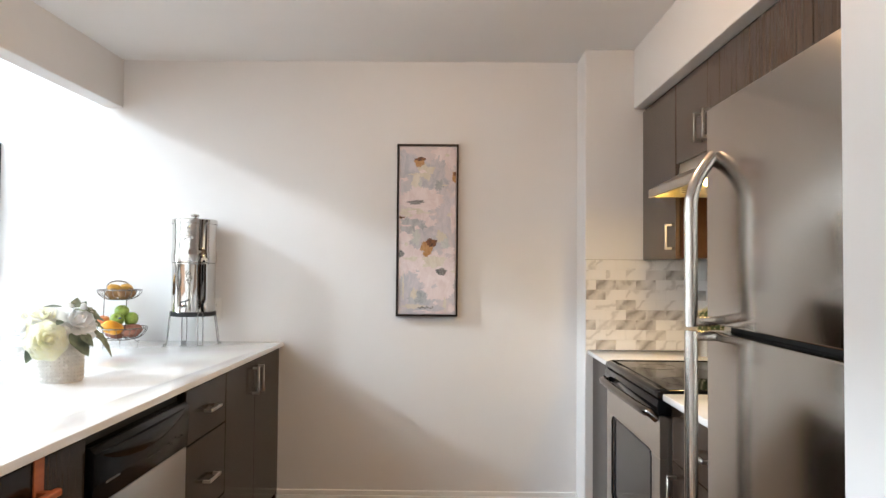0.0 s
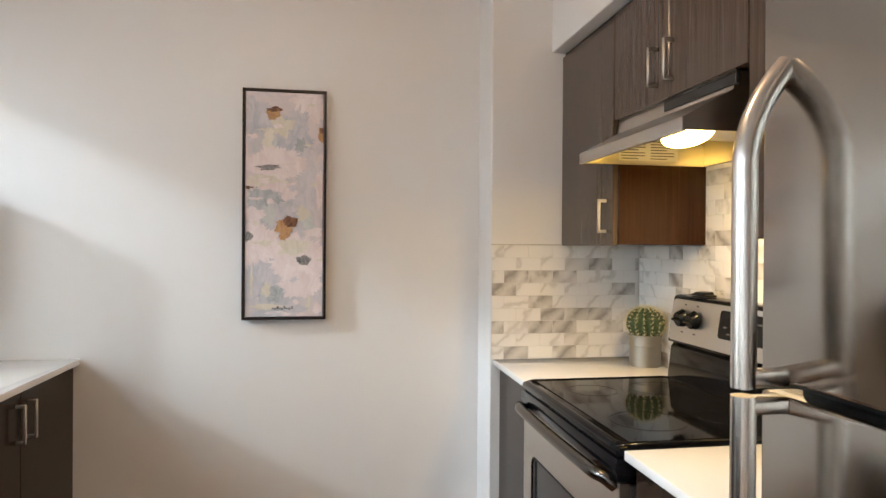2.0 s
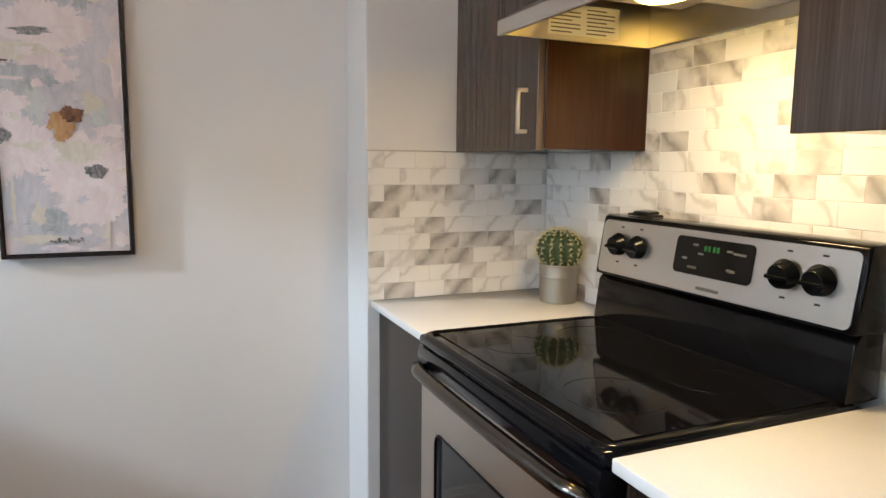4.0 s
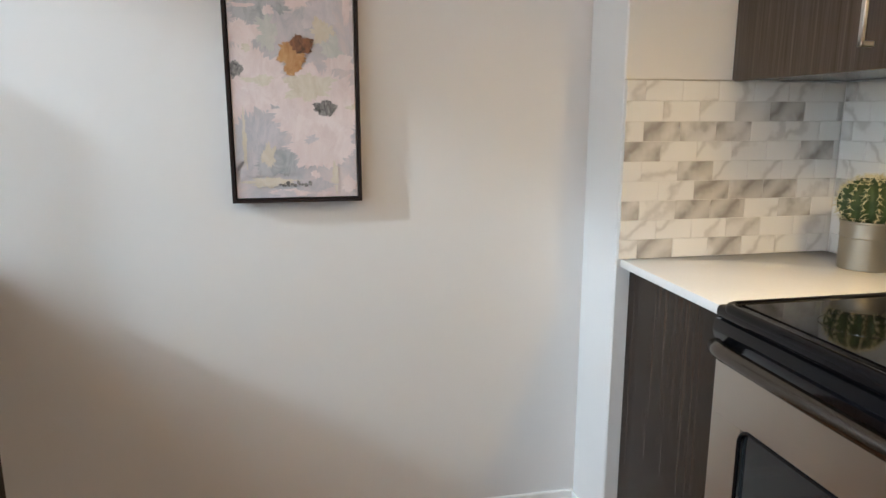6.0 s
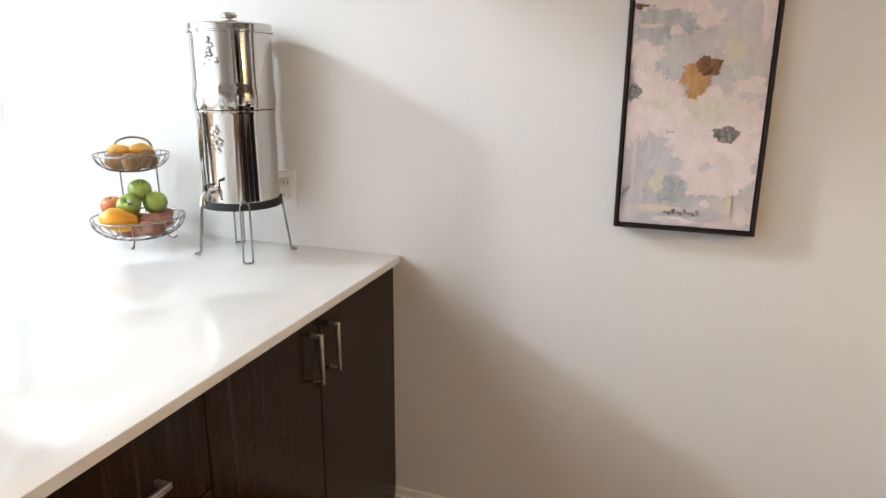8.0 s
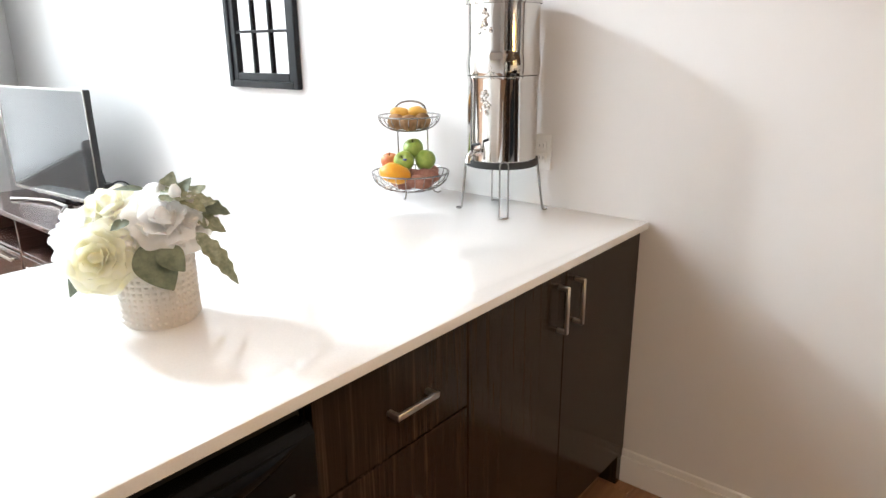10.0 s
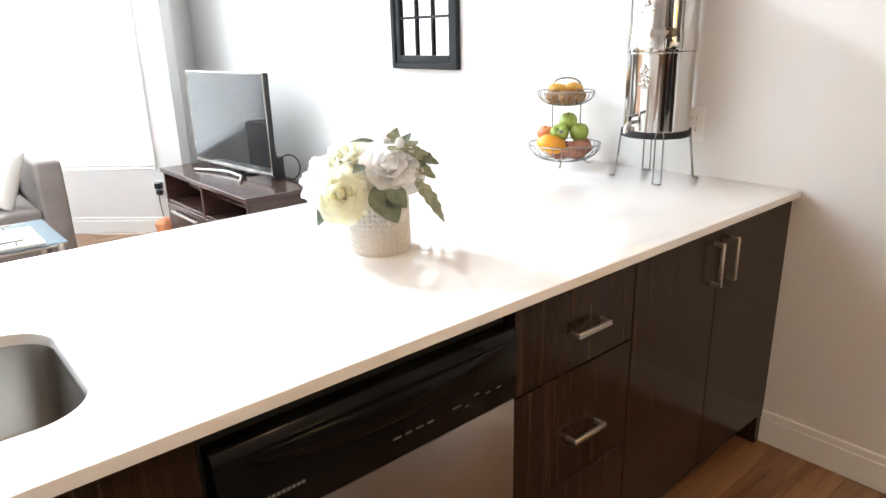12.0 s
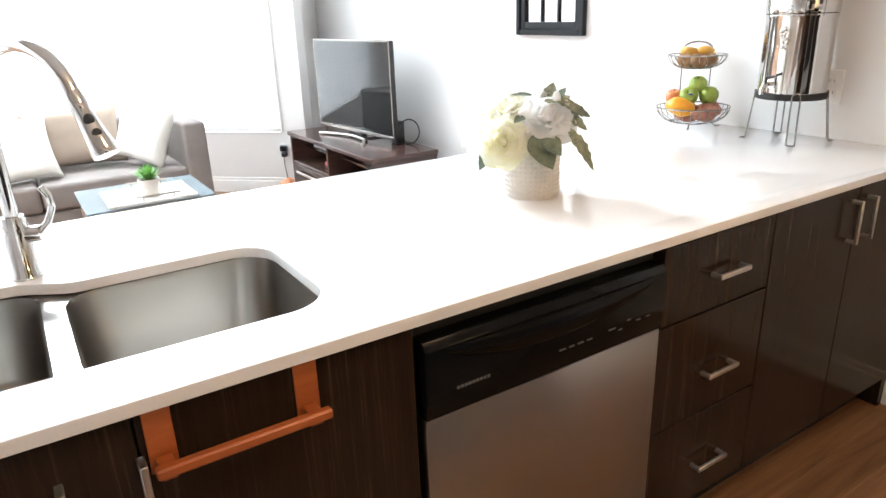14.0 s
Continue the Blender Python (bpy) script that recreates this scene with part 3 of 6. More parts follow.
for i in range(25):
    u = i / 24
    k = math.sin(math.pi * u) ** 0.7
    zb = 0.826 - 0.052 * k
    grows.append([gb.verts.new((XF + x, 2.262 + 0.545 * u, z)) for x, z in ((0.014, 0.834), (0.016 + 0.012 * k, 0.833), (0.017 + 0.018 * k, 0.826 - 0.004 * k), (0.0165 + 0.012 * k, zb + 0.014 * k), (0.0155 + 0.003 * k, zb), (0.012, zb + 0.004))])
for p, q in zip(grows, grows[1:]):
    for i in range(6):
        gb.faces.new((p[i], q[i], q[(i + 1) % 6], p[(i + 1) % 6]))
gb.faces.new(grows[0])
gb.faces.new(grows[-1][::-1])
bmesh.ops.recalc_face_normals(gb, faces=gb.faces[:])
part("grip", gb, M_PANEL, pan, "", 50)
for i, (y, z, w) in enumerate([(2.54, 0.741, 0.018), (2.565, 0.741, 0.014), (2.59, 0.741, 0.016), (2.615, 0.741, 0.014), (2.68, 0.744, 0.02), (2.705, 0.736, 0.01), (2.73, 0.752, 0.012), (2.76, 0.744, 0.012), (2.79, 0.744, 0.012)]):
    part("button_mark", box(XF + 0.0152, XF + 0.0168, y - w / 2, y + w / 2, z - 0.0018, z + 0.0018, 0), M_BAR, pan)
for i in range(9):
    y = 2.285 + i * 0.0085
    part("badge_bar", box(XF + 0.0148, XF + 0.0166, y, y + 0.006, 0.7435, 0.7495, 0), M_PRINT, pan)
part("kick_plate", box(XF - 0.05, XF - 0.035, 2.222, 2.845, 0.01, TOE + 0.018, 0.002), M_BLACK, e)

# sink
e = thing("sink", "brushed stainless undermount double bowl sink", "sink", (-0.28, 1.7, CZ0))


def bowl(y0, y1, deep=0.0):
    bm = bmesh.new()
    loops = []
    for inset, z, r in ((0.0, CZ0 - 0.004, 0.07), (0.004, CZ0 - 0.02, 0.07), (0.016, CZ0 - 0.165, 0.07), (0.03, CZ0 - 0.182, 0.06), (0.05, CZ0 - 0.188, 0.045)):
        loops.append([bm.verts.new((x, y, z)) for x, y in rounded(SX0 - 0.006 - deep + inset, SX1 + 0.006 - inset, y0 + inset, y1 - inset, r, 8)])
    for p, q in zip(loops, loops[1:]):
        for i in range(len(p)):
            bm.faces.new((p[i], p[(i + 1) % len(p)], q[(i + 1) % len(q)], q[i]))
    bm.faces.new(loops[-1])
    bmesh.ops.recalc_face_normals(bm, faces=bm.faces[:])
    bmesh.ops.reverse_faces(bm, faces=bm.faces[:])
    return bm


b1 = part("bowl", bowl(1.726, SY1 + 0.006), M_SINK, e, smooth=50)
part("drain", lathe([(0, 0.004), (0.03, 0.004), (0.042, 0.006), (0.045, 0.001)], (-0.28, 1.92, CZ0 - 0.188), 24), M_NICKEL, b1, smooth=40)
b2 = part("bowl", bowl(SY0 - 0.006, 1.688, 0.055), M_SINK, e, smooth=50)
part("drain", lathe([(0, 0.004), (0.03, 0.004), (0.042, 0.006), (0.045, 0.001)], (-0.28, 1.48, CZ0 - 0.188), 24), M_NICKEL, b2, smooth=40)
fl = bmesh.new()
fe = []
for loop in ([(SX0 - 0.09, SY0 - 0.03), (SX1 + 0.03, SY0 - 0.03), (SX1 + 0.03, SY1 + 0.03), (SX0 - 0.09, SY1 + 0.03)],
             rounded(SX0 - 0.006, SX1 + 0.006, 1.726, SY1 + 0.006, 0.07, 8), rounded(SX0 - 0.061, SX1 + 0.006, SY0 - 0.006, 1.688, 0.07, 8)):
    vs = [fl.verts.new((x, y, CZ0 - 0.0035)) for x, y in loop]
    fe += [fl.edges.new((vs[i], vs[(i + 1) % len(vs)])) for i in range(len(vs))]
bmesh.ops.triangle_fill(fl, use_beauty=True, use_dissolve=False, edges=fe)
part("flange", fl, M_SINK, e)

# faucet
e = thing("faucet", "polished chrome pull-down kitchen faucet with lever", "faucet", (-0.57, 1.677, CZ1))
part("base", lathe([(0.0, 0.0), (0.030, 0.0), (0.030, 0.006), (0.026, 0.012), (0.025, 0.10), (0.021, 0.125), (0.0, 0.128)], (-0.57, 1.677, CZ1), 28), M_CHROME, e, smooth=35)
sw = Vector((0.24, 0.16, 0)).normalized()
bp = Vector((-0.57, 1.677, 0))
arc = [bp + Vector((0, 0, CZ1 + 0.12 + 0.225 * i / 6)) for i in range(6)]
R = 0.122
for i in range(15):
    a = radians(180 - 168 * i / 14)
    arc.append(bp + sw * (R + R * math.cos(a)) + Vector((0, 0, 1.252 + 0.105 * math.sin(a))))
part("spout", tube(arc, 0.0135, 18), M_CHROME, e, smooth=60)
h0 = arc[-1]
way = (arc[-1] - arc[-2]).normalized()
way = (way + Vector((sw.x, sw.y, 0)) * 0.12).normalized()
head_m = Matrix.Translation(h0) @ way.to_track_quat("Z", "Y").to_matrix().to_4x4()
hd = part("spray_head", lathe([(0, 0), (0.0155, 0), (0.0165, 0.01), (0.0165, 0.028), (0.0155, 0.031), (0.019, 0.07), (0.0235, 0.105), (0.0225, 0.112), (0, 0.113)], (0, 0, 0), 24, turn=head_m), M_CHROME, e, smooth=40)
side = Vector((1, 0.1, 0)).normalized()
for d0 in (0.045, 0.072):
    part("spray_button", ball(h0 + way * d0 + side * 0.0165, 0.009, (0.6, 1, 1.3)), M_BLACK, hd, "black rubber button", 60)
part("lever_hub", tube([(-0.57, 1.6775, 1.0), (-0.555, 1.72, 1.002)], 0.017, 18), M_CHROME, e, smooth=40)
part("lever", tube([(-0.555, 1.715, 1.002), (-0.553, 1.735, 1.022), (-0.552, 1.747, 1.05), (-0.552, 1.745, 1.075), (-0.553, 1.735, 1.092)], 0.007, 10), M_CHROME, e, smooth=60)

# towel bar hooked over the sink door
e = thing("towel_bar", "orange wooden over-door towel bar", "towel bar", (0.06, 1.9, 0.80))
for y in (1.795, 2.012):
    s = part("strap", box(XF + 0.0005, XF + 0.005, y - 0.019, y + 0.019, 0.785, 0.889, 0.0012), M_COPPER, e)
    part("peg", box(XF + 0.004, XF + 0.036, y - 0.011, y + 0.011, 0.789, 0.812, 0.002), M_COPPER, e)
part("rail", box(XF + 0.028, XF + 0.045, 1.778, 2.036, 0.797, 0.814, 0.003), M_COPPER, e)

# ---- right-hand run ----
XR = 1.69


def east_unit(name, label, y0, y1, doors, drawer=False):
    e = thing(name, label, "cabinet", (2.0, (y0 + y1) / 2, 0), "stove side cabinets")
    base_body(e, XR + 0.021, XE - 0.002, y0, y1, -1)
    d = part("door", box(XR, XR + 0.02, y0 + G, y1 - G, TOE + 0.015, 0.70 if drawer else CZ0 - 0.012, 0.0015), M_CAB, e)
    if drawer:
        f = part("drawer_front", box(XR, XR + 0.02, y0 + G, y1 - G, 0.703, CZ0 - 0.012, 0.0015), M_CAB, e)
        pull(XR, -1, (y0 + y1) / 2, 0.79, 0.128, False, f)
    if doors:
        pull(XR, -1, y1 - 0.05, 0.60 if drawer else 0.787, 0.128, True, d)
    return e


SY_0, SY_1 = 2.722, 3.466      # stove
FY0, FY1 = 1.408, 2.142        # fridge
east_unit("base_cabinet", "narrow dark wood-grain base cabinet beside the stove", SY_1 + 0.003, 3.918, False)
east_unit("base_cabinet", "dark wood-grain base cabinet between stove and fridge", FY1 + 0.012, SY_0 - 0.003, True, True)
for y0, y1 in ((SY_1 + 0.002, 3.916), (FY1 + 0.010, SY_0 - 0.002)):
    single("side_countertop", box(1.662, XE - 0.012, y0, y1, CZ0, CZ1, 0.003, seg=2), M_QUARTZ, "white quartz countertop piece beside the stove", "countertop", "stove side countertops", smooth=35)

# wall cabinets
XU = 1.945


def wall_unit(label, y0, y1, z0, doors, handles):
    e = thing("wall_cabinet", label, "cabinet", (2.1, (y0 + y1) / 2, z0), "wall cabinets")
    part("body", box(XU + 0.021, XE - 0.002, y0, y1, z0, 2.135, 0.001), M_CABU, e)
    step = (y1 - y0) / doors
    for i in range(doors):
        d = part("door", box(XU, XU + 0.02, y0 + step * i + G, y0 + step * (i + 1) - G, z0 - 0.004, 2.135, 0.0015), M_CABU, e)
        for k, hy, hz in handles:
            if k == i:
                pull(XU, -1, hy, hz, 0.115, True, d)
    return e


WZ = 1.376
e = wall_unit("tall brown-grey wood-grain wall cabinet by the corner", 3.425, 3.918, WZ, 1, [(0, 3.475, 1.472)])
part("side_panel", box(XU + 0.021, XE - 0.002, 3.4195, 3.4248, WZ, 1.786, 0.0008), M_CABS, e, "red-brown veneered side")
wall_unit("short two-door wood-grain cabinet above the range hood", 2.703, 3.416, 1.79, 2, [(0, 3.035, 1.885), (1, 3.125, 1.885)])
e = wall_unit("tall brown-grey wood-grain wall cabinet beside the hood", 2.322, 2.70, 1.39, 1, [(0, 2.37, 1.48)])
wall_unit("wood-grain cabinet above the fridge", 1.412, 2.319, 1.79, 2, [])
single("cabinet_filler", box(XU + 0.012, XE - 0.002, 1.412, 3.918, 2.136, 2.151, 0.001), M_DARK, "dark scribe strip above the wall cabinets", "trim", kind="structure")

# fridge
e = thing("fridge", "stainless steel top-freezer fridge with curved bar handles", "fridge", (2.0, 1.83, 0))
XD = 1.585
part("body", box(XD + 0.065, XE - 0.03, FY0 + 0.005, FY1 - 0.005, 0.02, 1.702, 0.006, seg=2), M_BLACK, e, "dark grey cabinet sides")
part("gasket", box(XD + 0.052, XD + 0.066, FY0 + 0.012, FY1 - 0.012, 0.06, 1.705, 0.002), M_RUBBER, e)


def fridge_door(z0, z1):
    return box(XD, XD + 0.053, FY0, FY1, z0, z1, 0.005, seg=3)


def fridge_handle(z_split, z_end):
    """Bar that stands off the door near the split and bows back to it at its far end."""
    s = 1 if z_end > z_split else -1
    y, o = 2.100, XD - 0.054
    pts = [(o, y, z_split + s * 0.003), (o, y, z_split + s * 0.028)]
    straight = z_end - s * 0.135
    pts += [(o, y, z_split + s * 0.028 + (straight - z_split - s * 0.028) * k / 5) for k in range(1, 6)]
    for k in range(1, 10):
        u = k / 9
        pts.append((o + (XD + 0.004 - o) * u ** 1.9, y, straight + (z_end - straight) * (u - 0.06 * u * u)))
    bar = tube(pts, 0.0155, 18)
    a0, a1 = sorted((z_split + s * 0.004, z_split + s * 0.026))
    return box(o - 0.004, XD + 0.003, y - 0.013, y + 0.013, a0, a1, 0.004, bar, 2)


d = part("freezer_door", fridge_door(1.194, 1.716), M_STEELV, e, "brushed stainless door", 40)
part("handle", fridge_handle(1.186, 1.606), M_BARSTEEL, d, "brushed steel bar handle", 60)
d = part("fridge_door", fridge_door(0.07, 1.177), M_STEELV, e, "brushed stainless door", 40)
part("handle", fridge_handle(1.182, 0.60), M_BARSTEEL, d, "brushed steel bar handle", 60)
part("hinge_cover", box(XD + 0.01, XD + 0.09, FY0 + 0.02, FY0 + 0.09, 1.7165, 1.735, 0.004), M_BLACK, e)
part("grille", box(XD + 0.02, XD + 0.06, FY0 + 0.01, FY1 - 0.01, 0.01, 0.062, 0.003), M_BLACK, e)

# stove
e = thing("stove", "stainless and black electric range with glass cooktop", "stove", (1.98, 3.09, 0))
part("body", box(1.70, XE - 0.03, SY_0 + 0.004, SY_1 - 0.004, 0.03, 0.895, 0.003), M_GLOSSBLACK, e)
rim = box(1.648, 2.20, SY_0, SY_1, 0.893, 0.921, 0.010, seg=3)
top = part("cooktop", rim, M_GLOSSBLACK, e, "black enamel cooktop frame", 40)
rim_pts = [(x, y, 0.9145) for x, y in rounded(1.660, 2.165, SY_0 + 0.012, SY_1 - 0.012, 0.03, 6)]
part("rim_bead", tube(rim_pts, 0.0125, 14, True), M_GLOSSBLACK, top, smooth=60)
gl = part("glass", box(1.69, 2.165, SY_0 + 0.03, SY_1 - 0.03, 0.9215, 0.9235, 0.0008), M_COOK, top, "glossy black ceramic glass")
for cx, cy, r in ((1.82, 2.92, 0.095), (1.82, 3.28, 0.075), (2.04, 2.92, 0.075), (2.04, 3.28, 0.095)):
    ring = [(cx + r * math.cos(a), cy + r * math.sin(a), 0.9236) for a in (2 * math.pi * i / 48 for i in range(48))]
    part("burner_ring", tube(ring, 0.0006, 5, True), M_RING, top)
part("front_strip", prism([(1.652, 0.842), (1.70, 0.842), (1.70, 0.893), (1.648, 0.893), (1.644, 0.87)], "y", SY_0 + 0.002, SY_1 - 0.002, 0.002), M_GLOSSBLACK, e, "", 40)
od = prism(rounded(SY_0 + 0.006, SY_1 - 0.006, 0.26, 0.838, 0.012, 3), "x", 1.68, 1.70, 0)
door = part("oven_door", od, M_STEEL, e, "brushed stainless oven door", 40)
for name, y0, y1, z0, z1 in (("top_rail", SY_0 + 0.006, SY_1 - 0.006, 0.70, 0.838), ("stile", SY_0 + 0.006, SY_0 + 0.10, 0.36, 0.6995), ("stile", SY_1 - 0.10, SY_1 - 0.006, 0.36, 0.6995), ("bottom_rail", SY_0 + 0.006, SY_1 - 0.006, 0.26, 0.3595)):
    part(name, box(1.655, 1.6795, y0, y1, z0, z1, 0.001), M_STEEL, door)
part("window", box(1.662, 1.6795, SY_0 + 0.1005, SY_1 - 0.1005, 0.3605, 0.699, 0.001), M_OVENGLASS, door, "dark glass window")
fr = [(y, z) for y, z in rounded(SY_0 + 0.098, SY_1 - 0.098, 0.358, 0.702, 0.03)]
part("window_seal", tube([(1.6555, y, z) for y, z in fr], 0.004, 8, True), M_GLOSSBLACK, door, smooth=60)
hp = [(1.656, SY_0 + 0.03, 0.826), (1.632, SY_0 + 0.035, 0.846), (1.624, SY_0 + 0.06, 0.846)] + [(1.621 - 0.004 * math.sin(math.pi * i / 8), SY_0 + 0.08 + (SY_1 - SY_0 - 0.16) * i / 8, 0.846) for i in range(9)] + [(1.624, SY_1 - 0.06, 0.846), (1.632, SY_1 - 0.035, 0.846), (1.656, SY_1 - 0.03, 0.826)]
part("handle", tube(hp, 0.0160, 16), M_OVENBAR, door, "rounded steel handle", 60)
part("storage_drawer", box(1.657, 1.70, SY_0 + 0.006, SY_1 - 0.006, 0.075, 0.252, 0.005, seg=2), M_STEEL, e, "brushed stainless drawer", 40)
# backguard: black riser, steel control face leaning back
part("riser", prism([(2.165, 0.921), (2.255, 0.921), (2.255, 1.05), (2.195, 1.05), (2.178, 1.03)], "y", SY_0 + 0.004, SY_1 - 0.004, 0.004), M_GLOSSBLACK, e, "", 40)
bgp = prism([(2.168, 1.045), (2.262, 1.045), (2.262, 1.206), (2.205, 1.206), (2.192, 1.20)], "y", SY_0 - 0.001, SY_1 + 0.001, 0.006)
bg = part("backguard", bgp, M_GLOSSBLACK, e, "black backguard housing", 40)


def lean(u):
    """x of the leaning control face at height u."""
    return 2.168 + (u - 1.045) / 0.155 * 0.024


def slab(y0, y1, z0, z1, lift, r, n=6):
    bm = bmesh.new()
    o = rounded(y0, y1, z0, z1, r, n)
    f = [bm.verts.new((lean(z) - lift, y, z)) for y, z in o]
    k = [bm.verts.new((lean(z) - lift + 0.004, y, z)) for y, z in o]
    bm.faces.new(f)
    for i in range(len(o)):
        bm.faces.new((f[i], f[(i + 1) % len(o)], k[(i + 1) % len(o)], k[i]))
    bmesh.ops.recalc_face_normals(bm, faces=bm.faces[:])
    return bm


part("control_face", slab(SY_0 + 0.010, SY_1 - 0.010, 1.054, 1.192, 0.0025, 0.014), M_STEEL, bg, "brushed stainless control face")
disp = part("display", slab(2.952, 3.175, 1.094, 1.178, 0.0045, 0.012), M_TOUCH, bg, "black touch display")
rnd = random.Random(4)
for i in range(12):
    y, z = 3.155 - 0.19 * rnd.random(), 1.104 + 0.062 * rnd.random()
    if abs(y - 3.06) > 0.035:
        part("display_mark", slab(y - 0.008, y + 0.008, z - 0.0025, z + 0.0025, 0.0055, 0.001, 1), M_BAR, bg)
for dy in (0.0, 0.011, 0.025, 0.036):
    part("clock_digit", slab(3.045 + dy, 3.052 + dy, 1.150, 1.162, 0.0055, 0.001, 1), M_LED, bg)
part("badge", slab(3.03, 3.095, 1.064, 1.071, 0.0045, 0.002, 2), M_BAR, bg)
for y in (3.378, 3.305, 2.875, 2.80):
    kz = 1.132
    m = Matrix.Translation((lean(kz) - 0.003, y, kz)) @ Matrix.Rotation(radians(-98.7), 4, "Y")
    k = part("knob", lathe([(0.031, 0), (0.030, 0.006), (0.027, 0.010), (0.024, 0.024), (0.022, 0.026), (0, 0.026)], (0, 0, 0), 28, turn=m), M_PANEL, bg, "black control knob", 35)
    part("pointer", box(-0.004, 0.004, -0.024, 0.024, 0.02, 0.034, 0.002, turn=m), M_PANEL, k)
    for s in (-1, 1):
        part("dial_mark", slab(y - 0.006, y + 0.006, kz + s * 0.045 - 0.002, kz + s * 0.045 + 0.002, 0.0035, 0.001, 1), M_BLACK, bg)
part("vent", box(2.215, 2.25, 3.30, 3.40, 1.2065, 1.213, 0.002), M_BLACK, bg)
single("spatula_rest", prism([(2.21, 1.2135), (2.25, 1.2135), (2.245, 1.222), (2.216, 1.220)], "y", 3.315, 3.375, 0.002), M_BLACK, "small black clip lying on the stove backguard", "clip")

# range hood
e = thing("range_hood", "stainless under-cabinet range hood with warm lamp on", "range hood", (2.05, 3.06, 1.64))
HY0, HY1 = 2.772, 3.418
hb = bmesh.new()
prof = [(1.825, 1.642), (1.825, 1.672), (1.955, 1.742), (1.962, 1.786), (XE - 0.003, 1.786), (XE - 0.003, 1.642)]
for y0, y1 in ((HY0, HY0 + 0.004), (HY1 - 0.004, HY1)):
    prism(prof, "y", y0, y1, 0, hb)
prism([(1.825, 1.642), (1.829, 1.642), (1.829, 1.669), (1.959, 1.739), (1.966, 1.782), (XE - 0.003, 1.782), (XE - 0.003, 1.786), (1.962, 1.786), (1.955, 1.742), (1.825, 1.672)], "y", HY0 + 0.004, HY1 - 0.004, 0, hb)
part("canopy", hb, M_STEEL, e, smooth=30)
part("lip", box(1.823, 1.835, HY0, HY1, 1.638, 1.645, 0.002), M_STEEL, e)
part("back_plate", box(2.268, XE - 0.006, HY0 + 0.005, HY1 - 0.005, 1.642, 1.78, 0.001), M_STEEL, e)
part("filter_mesh", box(2.0, 2.262, 2.79, 3.06, 1.668, 1.678, 0.002), M_STEEL, e, "aluminium grease filter")
part("fan_housing", box(1.98, 2.266, 3.02, 3.30, 1.715, 1.78, 0.006), M_STEEL, e)
part("control_strip", box(1.952, 1.964, 2.76, 3.10, 1.752, 1.780, 0.002), M_BLACK, e, "black switch strip")
part("bulb_cover", ball((1.935, 2.945, 1.660), 0.058, (0.78, 1.85, 0.52)), M_BULB, e, "glowing frosted lamp cover", 60)
lb = part("warning_label", box(1.96, 2.17, HY1 - 0.0065, HY1 - 0.005, 1.655, 1.73, 0), M_PAPER, e, "yellowed notice label")
for c0 in (1.968, 2.072):
    for i in range(7):
        part("text_bar", box(c0, c0 + (0.085 if i % 3 else 0.06), HY1 - 0.0072, HY1 - 0.0066, 1.661 + i * 0.0095, 1.664 + i * 0.0095, 0), M_BAR, e)

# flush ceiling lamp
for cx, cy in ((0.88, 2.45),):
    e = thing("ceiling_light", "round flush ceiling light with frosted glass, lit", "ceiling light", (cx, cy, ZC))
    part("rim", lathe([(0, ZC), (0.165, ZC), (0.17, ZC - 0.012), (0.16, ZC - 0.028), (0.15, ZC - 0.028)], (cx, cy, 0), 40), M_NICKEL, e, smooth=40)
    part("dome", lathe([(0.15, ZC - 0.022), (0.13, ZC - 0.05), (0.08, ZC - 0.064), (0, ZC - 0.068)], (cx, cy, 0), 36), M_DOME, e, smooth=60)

# ---- things on the walls ----
AX0, AX1, AZ0, AZ1 = 0.668, 1.001, 1.063, 1.997
e = thing("painting", "tall abstract floral canvas in a thin dark floater frame", "painting", (0.83, YN - 0.02, 1.53))
fr = box(AX0, AX0 + 0.009, YN - 0.042, YN - 0.002, AZ0, AZ1, 0.001)
box(AX1 - 0.009, AX1, YN - 0.042, YN - 0.002, AZ0, AZ1, 0.001, fr)
box(AX0 + 0.009, AX1 - 0.009, YN - 0.042, YN - 0.002, AZ0, AZ0 + 0.009, 0.001, fr)
box(AX0 + 0.009, AX1 - 0.009, YN - 0.042, YN - 0.002, AZ1 - 0.009, AZ1, 0.001, fr)
part("frame", fr, M_FRAME, e, "dark brown wooden frame")
M_CANVAS = mat("canvas_ground", (0.55, 0.53, 0.55), 0.6)
_v = coords(M_CANVAS, (1.0, 1.0, 0.7))
_f = noise_tex(M_CANVAS, _v, 7.0, 6, 0.65, 0.8)
wire(M_CANVAS, ramp(M_CANVAS, _f, [(0.32, (0.44, 0.45, 0.48)), (0.45, (0.54, 0.51, 0.535)), (0.56, (0.64, 0.56, 0.56)), (0.7, (0.66, 0.59, 0.55))]), bsdf(M_CANVAS).inputs["Base Color"])
bump(M_CANVAS, noise_tex(M_CANVAS, coords(M_CANVAS), 500, 2), 0.3, 0.001)
CX0, CX1, CZ_0, CZ_1 = AX0 + 0.012, AX1 - 0.012, AZ0 + 0.012, AZ1 - 0.012
canvas = part("canvas", box(CX0, CX1, YN - 0.036, YN - 0.006, CZ_0, CZ_1, 0.001), M_CANVAS, e)


def pigment(name, a, b, scale=40):
    m = mat(name, a, 0.55)
    v = coords(m, (1, 1, 0.5), True)
    f = noise_tex(m, v, scale, 5, 0.7, 1.0)
    wire(m, ramp(m, f, [(0.36, a), (0.62, b)]), bsdf(m).inputs["Base Color"])
    bump(m, f, 0.5, 0.002)
    return m


